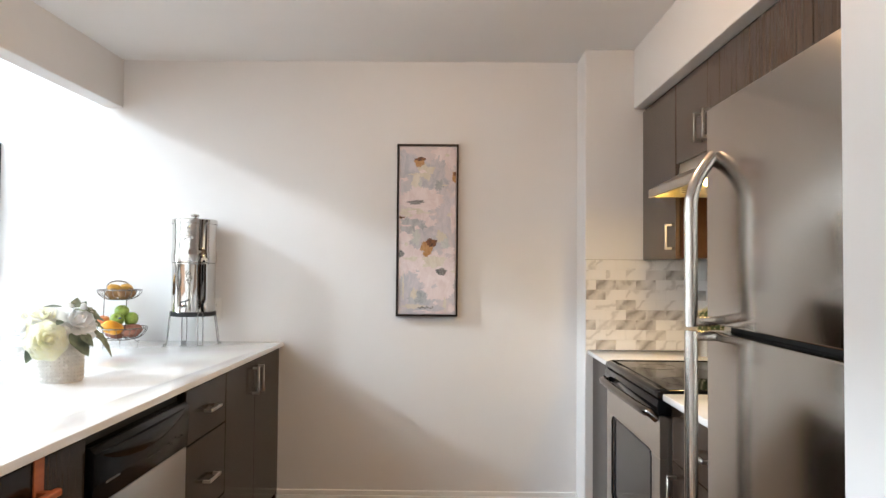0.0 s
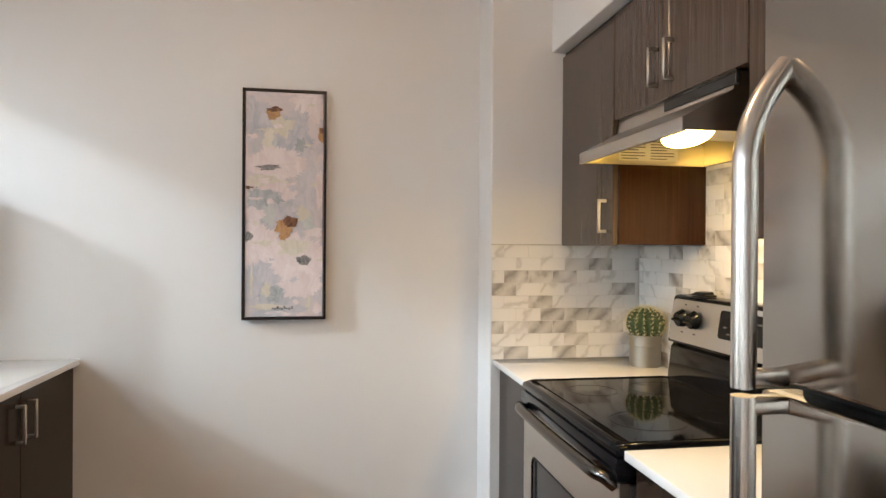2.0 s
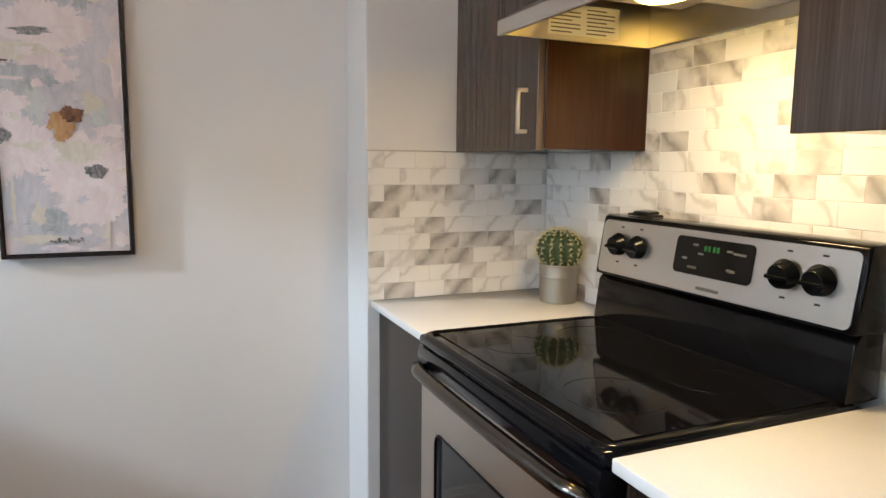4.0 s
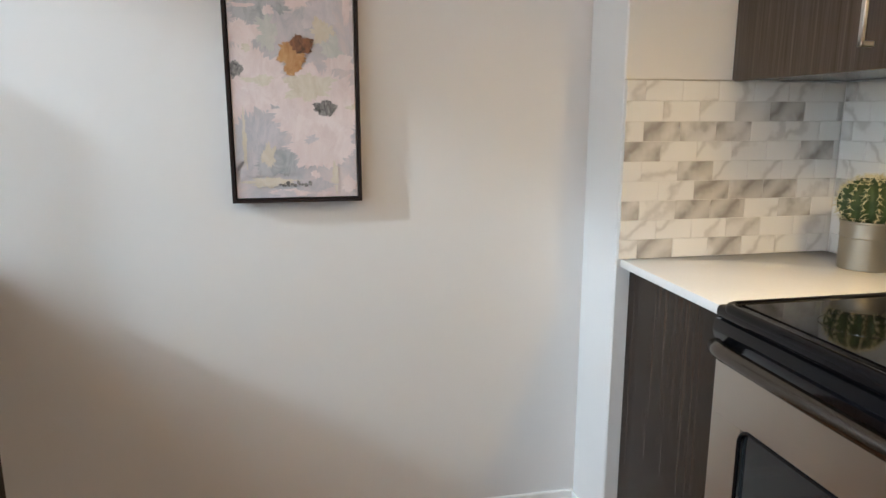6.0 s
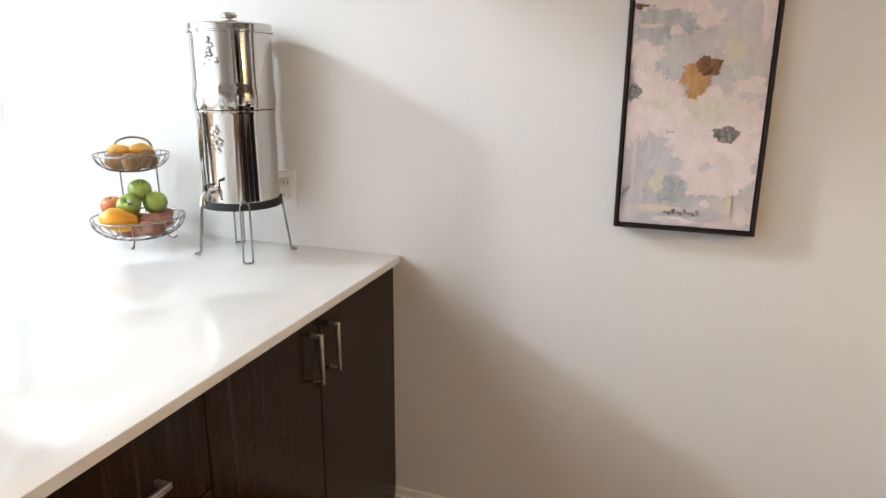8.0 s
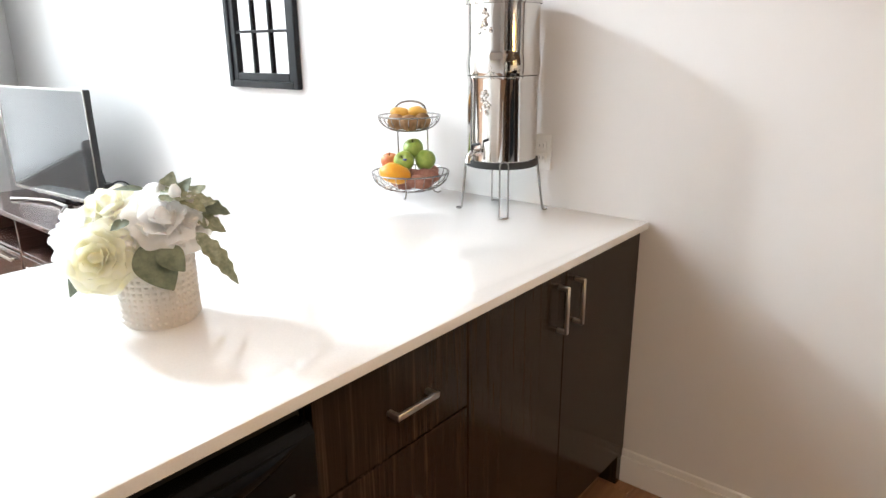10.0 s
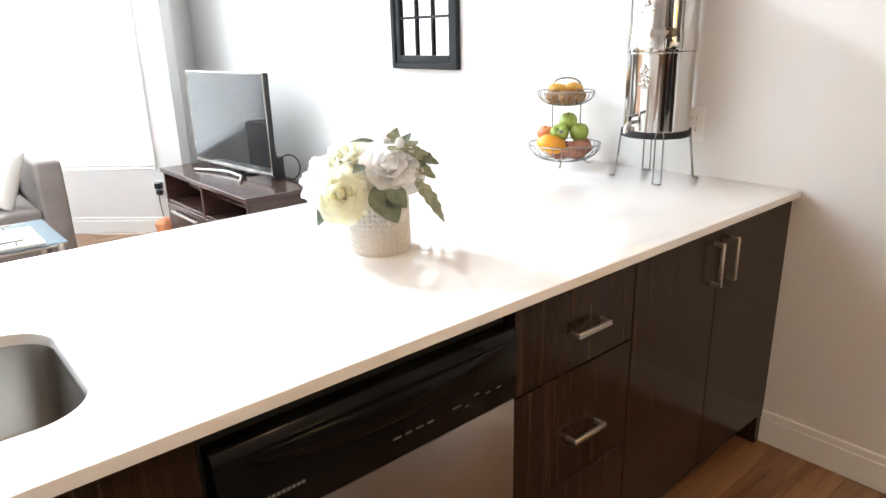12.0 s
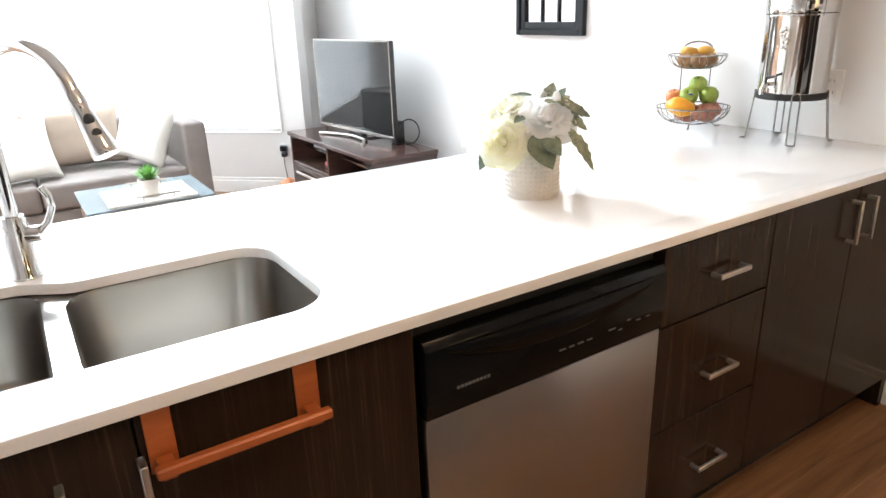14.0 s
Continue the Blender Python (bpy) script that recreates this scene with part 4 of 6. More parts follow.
P_PINK = pigment("pink_white_paint", (0.68, 0.57, 0.56), (0.77, 0.68, 0.67), 22)
P_CREAM = pigment("cream_paint", (0.60, 0.54, 0.44), (0.70, 0.65, 0.57), 26)
P_BLUE = pigment("blue_grey_paint", (0.42, 0.43, 0.47), (0.58, 0.54, 0.565), 26)
P_LILAC = pigment("lilac_grey_paint", (0.53, 0.50, 0.53), (0.64, 0.59, 0.61), 24)
P_SLATE = pigment("slate_paint", (0.33, 0.35, 0.37), (0.50, 0.50, 0.52), 34)
P_TAN = pigment("tan_paint", (0.40, 0.20, 0.075), (0.52, 0.31, 0.14), 60)
P_BROWN = pigment("dark_brown_paint", (0.05, 0.028, 0.018), (0.26, 0.11, 0.05), 60)
P_GREY = pigment("dark_grey_paint", (0.07, 0.07, 0.07), (0.34, 0.32, 0.31), 90)
P_SAGE = pigment("sage_paint", (0.50, 0.52, 0.50), (0.60, 0.60, 0.575), 40)
P_YELL = pigment("ochre_paint", (0.60, 0.54, 0.43), (0.66, 0.61, 0.53), 40)
layer = [0]


def stroke(u, v, ru, rv, material, seed, rag=0.35, n=180):
    """An uneven dab of paint on the canvas; u to the right, v down, both 0 to 1."""
    layer[0] += 1
    y = YN - 0.0362 - 0.00004 * layer[0]
    bm = bmesh.new()
    teeth = random.Random(seed * 17.3)

    def spot(x, z):
        return bm.verts.new((min(max(x, CX0 + 0.001), CX1 - 0.001), y, min(max(z, CZ_0 + 0.001), CZ_1 - 0.001)))

    cx, cz = CX0 + (CX1 - CX0) * u, CZ_1 - (CZ_1 - CZ_0) * v
    loop = []
    for i in range(n):      # uneven outline with a dry-brush rim
        a = 2 * math.pi * i / n
        k = 1 + rag * noise.noise(Vector((1.3 * math.cos(a), 1.3 * math.sin(a), seed * 3.7))) + rag * 0.45 * noise.noise(Vector((3.1 * math.cos(a), 3.1 * math.sin(a), seed * 1.3))) + rag * 0.28 * noise.noise(Vector((8.3 * math.cos(a), 8.3 * math.sin(a), seed * 2.1)))
        k *= teeth.uniform(0.86, 1.10)
        loop.append(spot(cx + (CX1 - CX0) * ru * k * math.cos(a), cz - (CZ_1 - CZ_0) * rv * k * math.sin(a)))
    c = spot(cx, cz)
    for i in range(n):
        bm.faces.new((c, loop[i], loop[(i + 1) % n]))
    bmesh.ops.recalc_face_normals(bm, faces=bm.faces[:])
    if bm.faces[:][0].normal.y > 0:
        bmesh.ops.reverse_faces(bm, faces=bm.faces[:])
    part("paint_dab", bm, material, canvas)


for i, (u, v, ru, rv, mt, rag) in enumerate([
        (0.83, 0.06, 0.22, 0.07, P_PINK, 0.5), (0.15, 0.12, 0.16, 0.10, P_BLUE, 0.5), (0.62, 0.20, 0.22, 0.12, P_BLUE, 0.5),
        (0.80, 0.38, 0.16, 0.10, P_LILAC, 0.5), (0.94, 0.42, 0.05, 0.07, P_PINK, 0.7), (0.20, 0.475, 0.26, 0.045, P_SLATE, 0.5),
        (0.45, 0.53, 0.28, 0.05, P_BLUE, 0.6), (0.72, 0.50, 0.12, 0.05, P_LILAC, 0.6), (0.30, 0.535, 0.08, 0.045, P_SAGE, 0.8),
        (0.47, 0.155, 0.13, 0.050, P_YELL, 0.7), (0.30, 0.205, 0.09, 0.045, P_CREAM, 0.7), (0.37, 0.225, 0.03, 0.03, P_SAGE, 0.8),
        (0.71, 0.225, 0.075, 0.035, P_SLATE, 0.9), (0.40, 0.315, 0.36, 0.070, P_PINK, 0.35), (0.27, 0.395, 0.26, 0.032, P_CREAM, 0.5),
        (0.40, 0.42, 0.22, 0.022, P_PINK, 0.6), (0.55, 0.455, 0.11, 0.030, P_PINK, 0.6), (0.28, 0.352, 0.26, 0.012, P_PINK, 0.6),
        (0.29, 0.335, 0.15, 0.010, P_GREY, 0.7), (0.36, 0.328, 0.06, 0.006, P_GREY, 0.6),
        (0.35, 0.095, 0.085, 0.026, P_TAN, 0.4), (0.37, 0.077, 0.095, 0.011, P_BROWN, 0.5), (0.965, 0.185, 0.040, 0.030, P_TAN, 0.5),
        (0.975, 0.163, 0.028, 0.012, P_BROWN, 0.5), (0.04, 0.425, 0.05, 0.008, P_BROWN, 0.8), (0.76, 0.545, 0.10, 0.030, P_YELL, 0.8),
        (0.82, 0.585, 0.09, 0.030, P_SAGE, 0.8), (0.10, 0.545, 0.13, 0.034, P_PINK, 0.5), (0.14, 0.68, 0.28, 0.105, P_PINK, 0.4),
        (0.24, 0.675, 0.13, 0.014, P_CREAM, 0.8), (0.15, 0.86, 0.24, 0.10, P_BLUE, 0.5), (0.40, 0.90, 0.20, 0.035, P_SLATE, 0.7),
        (0.70, 0.755, 0.35, 0.115, P_PINK, 0.35), (0.70, 0.855, 0.28, 0.055, P_PINK, 0.4), (0.45, 0.72, 0.16, 0.06, P_PINK, 0.5),
        (0.60, 0.69, 0.20, 0.035, P_CREAM, 0.7), (0.90, 0.625, 0.12, 0.020, P_PINK, 0.5), (0.52, 0.80, 0.14, 0.03, P_PINK, 0.6),
        (0.50, 0.605, 0.105, 0.034, P_TAN, 0.4), (0.57, 0.578, 0.085, 0.027, P_BROWN, 0.45), (0.50, 0.640, 0.06, 0.018, P_TAN, 0.6),
        (0.045, 0.645, 0.05, 0.022, P_GREY, 0.5), (0.75, 0.748, 0.090, 0.021, P_GREY, 0.5), (0.74, 0.757, 0.035, 0.008, P_LILAC, 0.6),
        (0.08, 0.84, 0.018, 0.07, P_YELL, 0.8), (0.28, 0.88, 0.05, 0.035, P_YELL, 0.9), (0.82, 0.945, 0.025, 0.035, P_YELL, 0.8),
        (0.26, 0.955, 0.20, 0.014, P_YELL, 0.7), (0.62, 0.965, 0.16, 0.022, P_BLUE, 0.7), (0.93, 0.965, 0.07, 0.02, P_PINK, 0.7),
        (0.45, 0.985, 0.16, 0.010, P_PINK, 0.7)]):
    stroke(u, v, ru, rv, mt, i + 1, rag)
rr = random.Random(21)
for i in range(26):        # thin strokes within the petals and the ground
    u, v = rr.random(), rr.random()
    stroke(u, v, rr.uniform(0.03, 0.09), rr.uniform(0.005, 0.014), rr.choice((P_PINK, P_PINK, P_LILAC, P_CREAM)), 100 + i, 0.8, 60)
for u, v, ru, rv, mt in ((0.50, 0.600, 0.095, 0.030, P_TAN), (0.57, 0.575, 0.08, 0.024, P_BROWN), (0.75, 0.748, 0.08, 0.017, P_GREY), (0.36, 0.095, 0.08, 0.022, P_TAN), (0.38, 0.078, 0.085, 0.009, P_BROWN)):
    stroke(u, v, ru, rv, mt, 200 + u * 10, 0.5)
for i in range(9):
    stroke(0.36 + 0.03 * i, 0.962 + 0.003 * math.sin(i * 2.1), 0.017, 0.0035 + 0.002 * (i % 3), P_GREY, 60 + i, 0.6, 12)

# window-pane mirror on the living room wall
MX0, MX1, MZ0, MZ1 = -2.03, -1.525, 1.25, 1.995
e = thing("wall_mirror", "window-pane mirror in a charcoal moulded frame", "mirror", (-1.78, YN - 0.02, 1.62))
for name, inset, w, d0, d1 in (("outer_frame", 0.0, 0.030, 0.002, 0.030), ("inner_frame", 0.0305, 0.034, 0.002, 0.022)):
    a, b, c, d = MX0 + inset, MX1 - inset, MZ0 + inset, MZ1 - inset
    bm = box(a, a + w, YN - d1, YN - d0, c, d, 0.003)
    box(b - w, b, YN - d1, YN - d0, c, d, 0.003, bm)
    box(a + w, b - w, YN - d1, YN - d0, c, c + w, 0.003, bm)
    box(a + w, b - w, YN - d1, YN - d0, d - w, d, 0.003, bm)
    part(name, bm, M_MFRAME, e)
GX0, GX1, GZ0, GZ1 = MX0 + 0.065, MX1 - 0.065, MZ0 + 0.065, MZ1 - 0.065
rails = [1.494, 1.668, 1.842]
for i in (1, 2):
    x = GX0 + (GX1 - GX0) * i / 3
    part("mullion", box(x - 0.006, x + 0.006, YN - 0.018, YN - 0.007, GZ0, GZ1, 0.002), M_MFRAME, e)
for z in rails:
    part("rail", box(GX0, GX1, YN - 0.0165, YN - 0.0065, z - 0.006, z + 0.006, 0.002), M_MFRAME, e)
zs = [GZ0] + rails + [GZ1]
for i in range(3):
    for z0, z1 in zip(zs, zs[1:]):
        x0, x1 = GX0 + (GX1 - GX0) * i / 3, GX0 + (GX1 - GX0) * (i + 1) / 3
        part("pane", box(x0, x1, YN - 0.006, YN - 0.003, z0, z1, 0), M_MIRROR, e)

# wall outlet
e = thing("wall_outlet", "white double wall outlet with cover plate", "outlet", (-0.32, YN, 1.09))
pl = part("cover_plate", box(-0.358, -0.288, YN - 0.007, YN - 0.001, 1.034, 1.150, 0.002, seg=2), M_WHITEPL, e)
for z in (1.072, 1.112):
    so = part("socket", box(-0.340, -0.306, YN - 0.0095, YN - 0.006, z - 0.014, z + 0.014, 0.001), M_WHITEPL, e)
    for dx in (-0.007, 0.007):
        part("slot", box(-0.323 + dx - 0.001, -0.323 + dx + 0.001, YN - 0.0102, YN - 0.009, z - 0.004, z + 0.006, 0), M_SLOT, so)

# ---- on the peninsula ----
FXC, FYC = -0.39, 4.0
WIDE = Matrix.Diagonal((1.05, 1.05, 1, 1))
e = thing("water_filter", "polished stainless gravity water filter on a wire stand", "water filter", (FXC, FYC, CZ1))
part("lower_chamber", lathe([(0.0, 1.083), (0.100, 1.083), (0.104, 1.087), (0.104, 1.325), (0.106, 1.330), (0.106, 1.338), (0.10, 1.340)], (FXC, FYC, 0), 64, turn=WIDE), M_POLISH, e, smooth=30)
part("upper_chamber", lathe([(0.10, 1.338), (0.107, 1.341), (0.108, 1.347), (0.1085, 1.360), (0.1085, 1.376), (0.1075, 1.390), (0.1055, 1.402), (0.1045, 1.414), (0.1045, 1.548), (0.106, 1.549)], (FXC, FYC, 0), 64, turn=WIDE), M_POLISH, e, smooth=40)
lid = part("lid", lathe([(0.109, 1.543), (0.1105, 1.544), (0.1105, 1.548), (0.1085, 1.550), (0.1085, 1.564), (0.106, 1.567), (0.085, 1.571), (0.05, 1.575), (0.0, 1.577)], (FXC, FYC, 0), 64, turn=WIDE), M_POLISH, e, smooth=30)
part("knob", lathe([(0.008, 1.575), (0.008, 1.581), (0.021, 1.584), (0.023, 1.590), (0.017, 1.597), (0.0, 1.599)], (FXC, FYC, 0), 28), M_POLISH, lid, smooth=40)
part("base_ring", lathe([(0.100, 1.064), (0.108, 1.064), (0.110, 1.085), (0.104, 1.0855)], (FXC, FYC, 0), 48, turn=WIDE), M_RUBBER, e, "black rubber base ring", 40)
# raised emblem, as a cluster of soft relief shapes
face_a = math.atan2(2.1 - FYC, 0.15 - FXC)
for zc in (1.49, 1.26):
    bm = None
    rr = random.Random(int(zc * 100))
    for i in range(20):
        a = face_a - 0.15 + 0.42 * (rr.random() - 0.5) * (1.2 - i / 24)
        z = zc - 0.03 + 0.068 * i / 20
        bm = ball((FXC + 0.1075 * math.cos(a), FYC + 0.1075 * math.sin(a), z), 0.005 + 0.004 * rr.random(), (1, 1, 0.8), bm, 8, 6)
    tagged(part("emblem", bm, M_POLISH, e, smooth=60), kind="stuff")
sa = face_a - 0.35
sd = Vector((math.cos(sa), math.sin(sa), 0))
sp0 = Vector((FXC, FYC, 1.118)) + sd * 0.107
tap = part("spigot", tube([sp0, sp0 + sd * 0.035, sp0 + sd * 0.05 + Vector((0, 0, -0.012)), sp0 + sd * 0.053 + Vector((0, 0, -0.032))], 0.0085, 14), M_CHROME, e, "chrome spigot", 50)
part("tap_collar", tube([sp0 - sd * 0.002, sp0 + sd * 0.008], 0.016, 18), M_CHROME, tap, smooth=40)
sv = Vector((-sd.y, sd.x, 0))
part("tap_lever", tube([sp0 + sd * 0.035 + Vector((0, 0, 0.006)), sp0 + sd * 0.035 + Vector((0, 0, 0.022)), sp0 + sd * 0.035 + sv * 0.03 + Vector((0, 0, 0.028))], 0.0045, 8), M_BLACK, tap, smooth=50)
ring = [(FXC + 0.11 * math.cos(2 * math.pi * i / 48), FYC + 0.11 * math.sin(2 * math.pi * i / 48), 1.0655) for i in range(48)]
part("stand_ring", tube(ring, 0.0030, 8, True), M_WIRE, e, smooth=60)
cross = tube([(FXC - 0.11, FYC, 1.0655), (FXC + 0.11, FYC, 1.0655)], 0.0025, 8)
tube([(FXC, FYC - 0.11, 1.0655), (FXC, FYC + 0.11, 1.0655)], 0.0025, 8, bm=cross)
part("stand_cross", cross, M_WIRE, e, smooth=60)
for fx, fy in ((-0.511, 3.927), (-0.272, 4.088), (-0.307, 3.897), (-0.477, 4.091)):
    out = Vector((fx - FXC, fy - FYC, 0))
    rad = out.length
    out.normalize()
    tan = Vector((-out.y, out.x, 0))
    c0 = Vector((FXC, FYC, 0))
    pts = []
    for i in range(9):      # rounded top
        a = math.pi * i / 8
        pts.append(c0 + out * 0.113 + tan * 0.013 * math.cos(a) + Vector((0, 0, 1.075 + 0.013 * math.sin(a))))
    for k in (0.5, 1.0):
        pts.append(c0 + out * (0.113 + (rad - 0.013 - 0.113) * k) - tan * 0.013 + Vector((0, 0, 1.075 - 0.1565 * k)))
    for i in range(7):      # rounded foot lying on the worktop
        a = math.pi * i / 6
        pts.append(c0 + out * (rad - 0.010 + 0.013 * math.sin(a)) - tan * 0.013 * math.cos(a) + Vector((0, 0, CZ1 + 0.0028)))
    for k in (1.0, 0.5):
        pts.append(c0 + out * (0.113 + (rad - 0.013 - 0.113) * k) + tan * 0.013 + Vector((0, 0, 1.075 - 0.1565 * k)))
    part("stand_leg", tube(pts, 0.0028, 8, True), M_WIRE, e, smooth=60)

# two-tier wire fruit basket
BX, BY = -0.775, 3.99
e = thing("fruit_basket", "two-tier chrome wire fruit basket", "basket", (BX, BY, CZ1))


def ring_pts(r, z, n=40):
    return [(BX + r * math.cos(2 * math.pi * i / n), BY + r * math.sin(2 * math.pi * i / n), z) for i in range(n)]


def wire_bowl(name, r_rim, z_rim, r_base, z_base, n):
    b = part(name, tube(ring_pts(r_rim, z_rim), 0.0028, 8, True), M_WIRE, e, smooth=60)
    part("base_ring", tube(ring_pts(r_base, z_base), 0.0024, 8, True), M_WIRE, b, smooth=60)
    for i in range(n):
        a = 2 * math.pi * i / n
        pts = []
        for k in range(7):
            u = k / 6
            r = r_base + (r_rim - r_base) * math.sin(u * math.pi / 2) ** 0.9
            z = z_base + (z_rim - z_base) * (1 - math.cos(u * math.pi / 2)) ** 0.8
            pts.append((BX + r * math.cos(a), BY + r * math.sin(a), z))
        part("wire", tube(pts, 0.0015, 6), M_WIRE, b, smooth=60)
    for i in range(4):
        o = -0.75 * r_base + 1.5 * r_base * i / 3
        h = math.sqrt(max(r_base ** 2 - o ** 2, 0))
        part("base_wire", tube([(BX + o, BY - h, z_base), (BX + o, BY + h, z_base)], 0.0015, 6), M_WIRE, b, smooth=60)
    return b


wire_bowl("lower_bowl", 0.137, 0.998, 0.072, 0.938, 26)
wire_bowl("upper_bowl", 0.108, 1.195, 0.050, 1.146, 22)
up_a = Vector((-0.60, 0.80, 0)).normalized()
for s in (-1, 1):
    side_v = Vector((-up_a.y, up_a.x, 0)) * 0.055 * s
    c = Vector((BX, BY, 0)) + up_a * 0.085 + side_v
    part("upright", tube([c + Vector((0, 0, CZ1 + 0.004)) + up_a * 0.03, c + up_a * 0.045 + Vector((0, 0, 1.0)), c + up_a * 0.02 + Vector((0, 0, 1.19))], 0.0026, 8), M_WIRE, e, smooth=60)
hp = []
for i in range(15):
    a = math.pi * i / 14
    hp.append(Vector((BX, BY, 1.195)) + Vector((-up_a.y, up_a.x, 0)) * 0.055 * math.cos(a) + up_a * 0.045 + Vector((0, 0, 0.046 * math.sin(a) ** 0.6)))
part("handle", tube(hp, 0.0035, 8), M_WIRE, e, smooth=60)
for a in (-1.05, 0.85, 2.9):
    c = Vector((BX + 0.075 * math.cos(a), BY + 0.075 * math.sin(a), 0))
    o = Vector((math.cos(a), math.sin(a), 0))
    part("foot", tube([c + Vector((0, 0, 0.938)), c + o * 0.012 + Vector((0, 0, CZ1 + 0.006)), c + o * 0.024 + Vector((0, 0, CZ1 + 0.003)), c + o * 0.034 + Vector((0, 0, CZ1 + 0.008))], 0.0024, 8), M_WIRE, e, smooth=60)


def apple(name, c, r, material, label, tilt):
    """Apple: dimpled top with a stalk."""
    prof = [(0.0, -0.80 * r), (0.25 * r, -0.88 * r), (0.55 * r, -0.80 * r), (0.86 * r, -0.42 * r), (1.0 * r, 0.05 * r), (0.95 * r, 0.45 * r), (0.70 * r, 0.80 * r), (0.40 * r, 0.92 * r), (0.16 * r, 0.82 * r), (0.0, 0.66 * r)]
    t = Euler((tilt, tilt * 0.6, 0)).to_matrix().to_4x4()
    a = thing(name, label, "fruit", c, "fruit in the basket")
    part("flesh", lathe(prof, c, 24, turn=t), material, a, smooth=80)
    up = t @ Vector((0, 0, 1))
    cc = Vector(c)
    part("stalk", tube([cc + up * 0.66 * r, cc + up * 0.9 * r, cc + up * 1.1 * r + Vector((0.003, 0, 0))], 0.0015, 6), M_SOIL, a)
    return a


rv, cv = Vector((0.72, 0.69, 0)), Vector((0.69, -0.72, 0))      # across and towards the aisle


def bpos(l, d, z):
    p = Vector((BX, BY, 0)) + rv * l + cv * d
    return (p.x, p.y, z)


apple("green_apple", bpos(0.012, 0.0, 1.078), 0.036, M_APPLE, "shiny green apple on top of the pile", 0.3)
apple("green_apple", bpos(-0.022, 0.035, 1.040), 0.036, M_APPLE, "green apple with a small blue sticker", 0.8)
apple("green_apple", bpos(0.052, 0.022, 1.040), 0.037, M_APPLE, "shiny green apple in the wire basket", -0.4)
apple("red_apple", bpos(-0.072, -0.02, 1.030), 0.033, M_PEACH, "red and yellow apple in the wire basket", 0.2)
sticker = bpos(-0.020, 0.068, 1.052)
part("sticker", ball(sticker, 0.010, (0.8, 0.8, 0.35)), mat("blue_sticker", (0.04, 0.05, 0.28), 0.4), bpy.data.objects["green_apple.001"])
t = Euler((0.1, 0.25, 0.75)).to_matrix().to_4x4()
mg = single("mango", ball(bpos(-0.055, 0.068, 1.004), 0.040, (1.35, 0.95, 0.88), None, 24, 16, t, 0.10, 2), M_MANGO, "ripe yellow-orange mango with white sticker", "fruit", "fruit in the basket", smooth=80)
for i, (l, d, z, sx, rz) in enumerate([(0.055, 0.055, 0.992, 1.75, 0.7), (0.0, -0.03, 0.978, 1.9, 1.4), (0.03, 0.085, 0.975, 1.5, 0.9), (-0.03, 0.04, 0.968, 1.6, 0.2), (0.075, -0.03, 0.99, 1.5, 2.0)]):
    t = Euler((0.05, 0.1, rz)).to_matrix().to_4x4()
    single("sweet_potato", ball(bpos(l, d, z), 0.029, (sx, 0.95, 0.85), None, 20, 12, t, 0.22, i), M_POTATO, "red-brown sweet potato in the wire basket", "vegetable", "fruit in the basket", smooth=80)
for i, (l, d, z, k) in enumerate([(-0.045, 0.025, 1.178, 1), (0.0, 0.05, 1.175, 1), (0.045, 0.02, 1.180, 1), (-0.02, -0.04, 1.178, 1), (0.03, -0.04, 1.178, 1)]):
    t = Euler((0.2 * i, 0.3, i)).to_matrix().to_4x4()
    single("brown_pear", ball(bpos(l, d, z), 0.029, (1.15, 1, 0.95), None, 18, 12, t, 0.1, i + 9), M_KIWI, "small brown-skinned fruit in the upper basket", "fruit", "fruit in the basket", smooth=80)
for i, (l, d, z) in enumerate([(-0.032, 0.012, 1.206), (0.028, 0.012, 1.208)]):
    t = Euler((0.1, 0.1, 0.7 + 0.4 * i)).to_matrix().to_4x4()
    single("yellow_fruit", ball(bpos(l, d, z), 0.026, (1.35, 0.9, 0.75), None, 18, 12, t, 0.12, i + 19), M_BANANA, "golden yellow fruit in the upper basket", "fruit", "fruit in the basket", smooth=80)

# flower pot with knobbly glaze
VX, VY = -0.408, 2.845
e = thing("flower_vase", "pale hobnail ceramic pot of artificial white and yellow roses", "vase", (VX, VY, CZ1))
part("pot", lathe([(0, CZ1), (0.068, CZ1), (0.071, CZ1 + 0.004), (0.072, CZ1 + 0.138), (0.069, CZ1 + 0.141), (0.066, CZ1 + 0.138), (0.065, CZ1 + 0.11), (0, CZ1 + 0.105)], (VX, VY, 0), 48), M_CERAM, e, smooth=40)
kb = bmesh.new()
NA, NR = 34, 11
for j in range(NR):
    for i in range(NA):
        a = 2 * math.pi * i / NA
        z = CZ1 + 0.011 + 0.0122 * j
        o = Vector((math.cos(a), math.sin(a), 0))
        tn = Vector((-o.y, o.x, 0))
        c = Vector((VX, VY, z)) + o * 0.0718
        b4 = [kb.verts.new(c + tn * (sx * 0.0042) + Vector((0, 0, sz * 0.0042))) for sx, sz in ((-1, -1), (1, -1), (1, 1), (-1, 1))]
        m4 = [kb.verts.new(c + o * 0.0032 + tn * (sx * 0.0026) + Vector((0, 0, sz * 0.0026))) for sx, sz in ((-1, -1), (1, -1), (1, 1), (-1, 1))]
        tip = kb.verts.new(c + o * 0.0046)
        for q in range(4):
            kb.faces.new((b4[q], b4[(q + 1) % 4], m4[(q + 1) % 4], m4[q]))
            kb.faces.new((m4[q], m4[(q + 1) % 4], tip))
tagged(part("stud_relief", kb, M_CERAM, e, "rows of raised glazed studs", 80), kind="stuff")
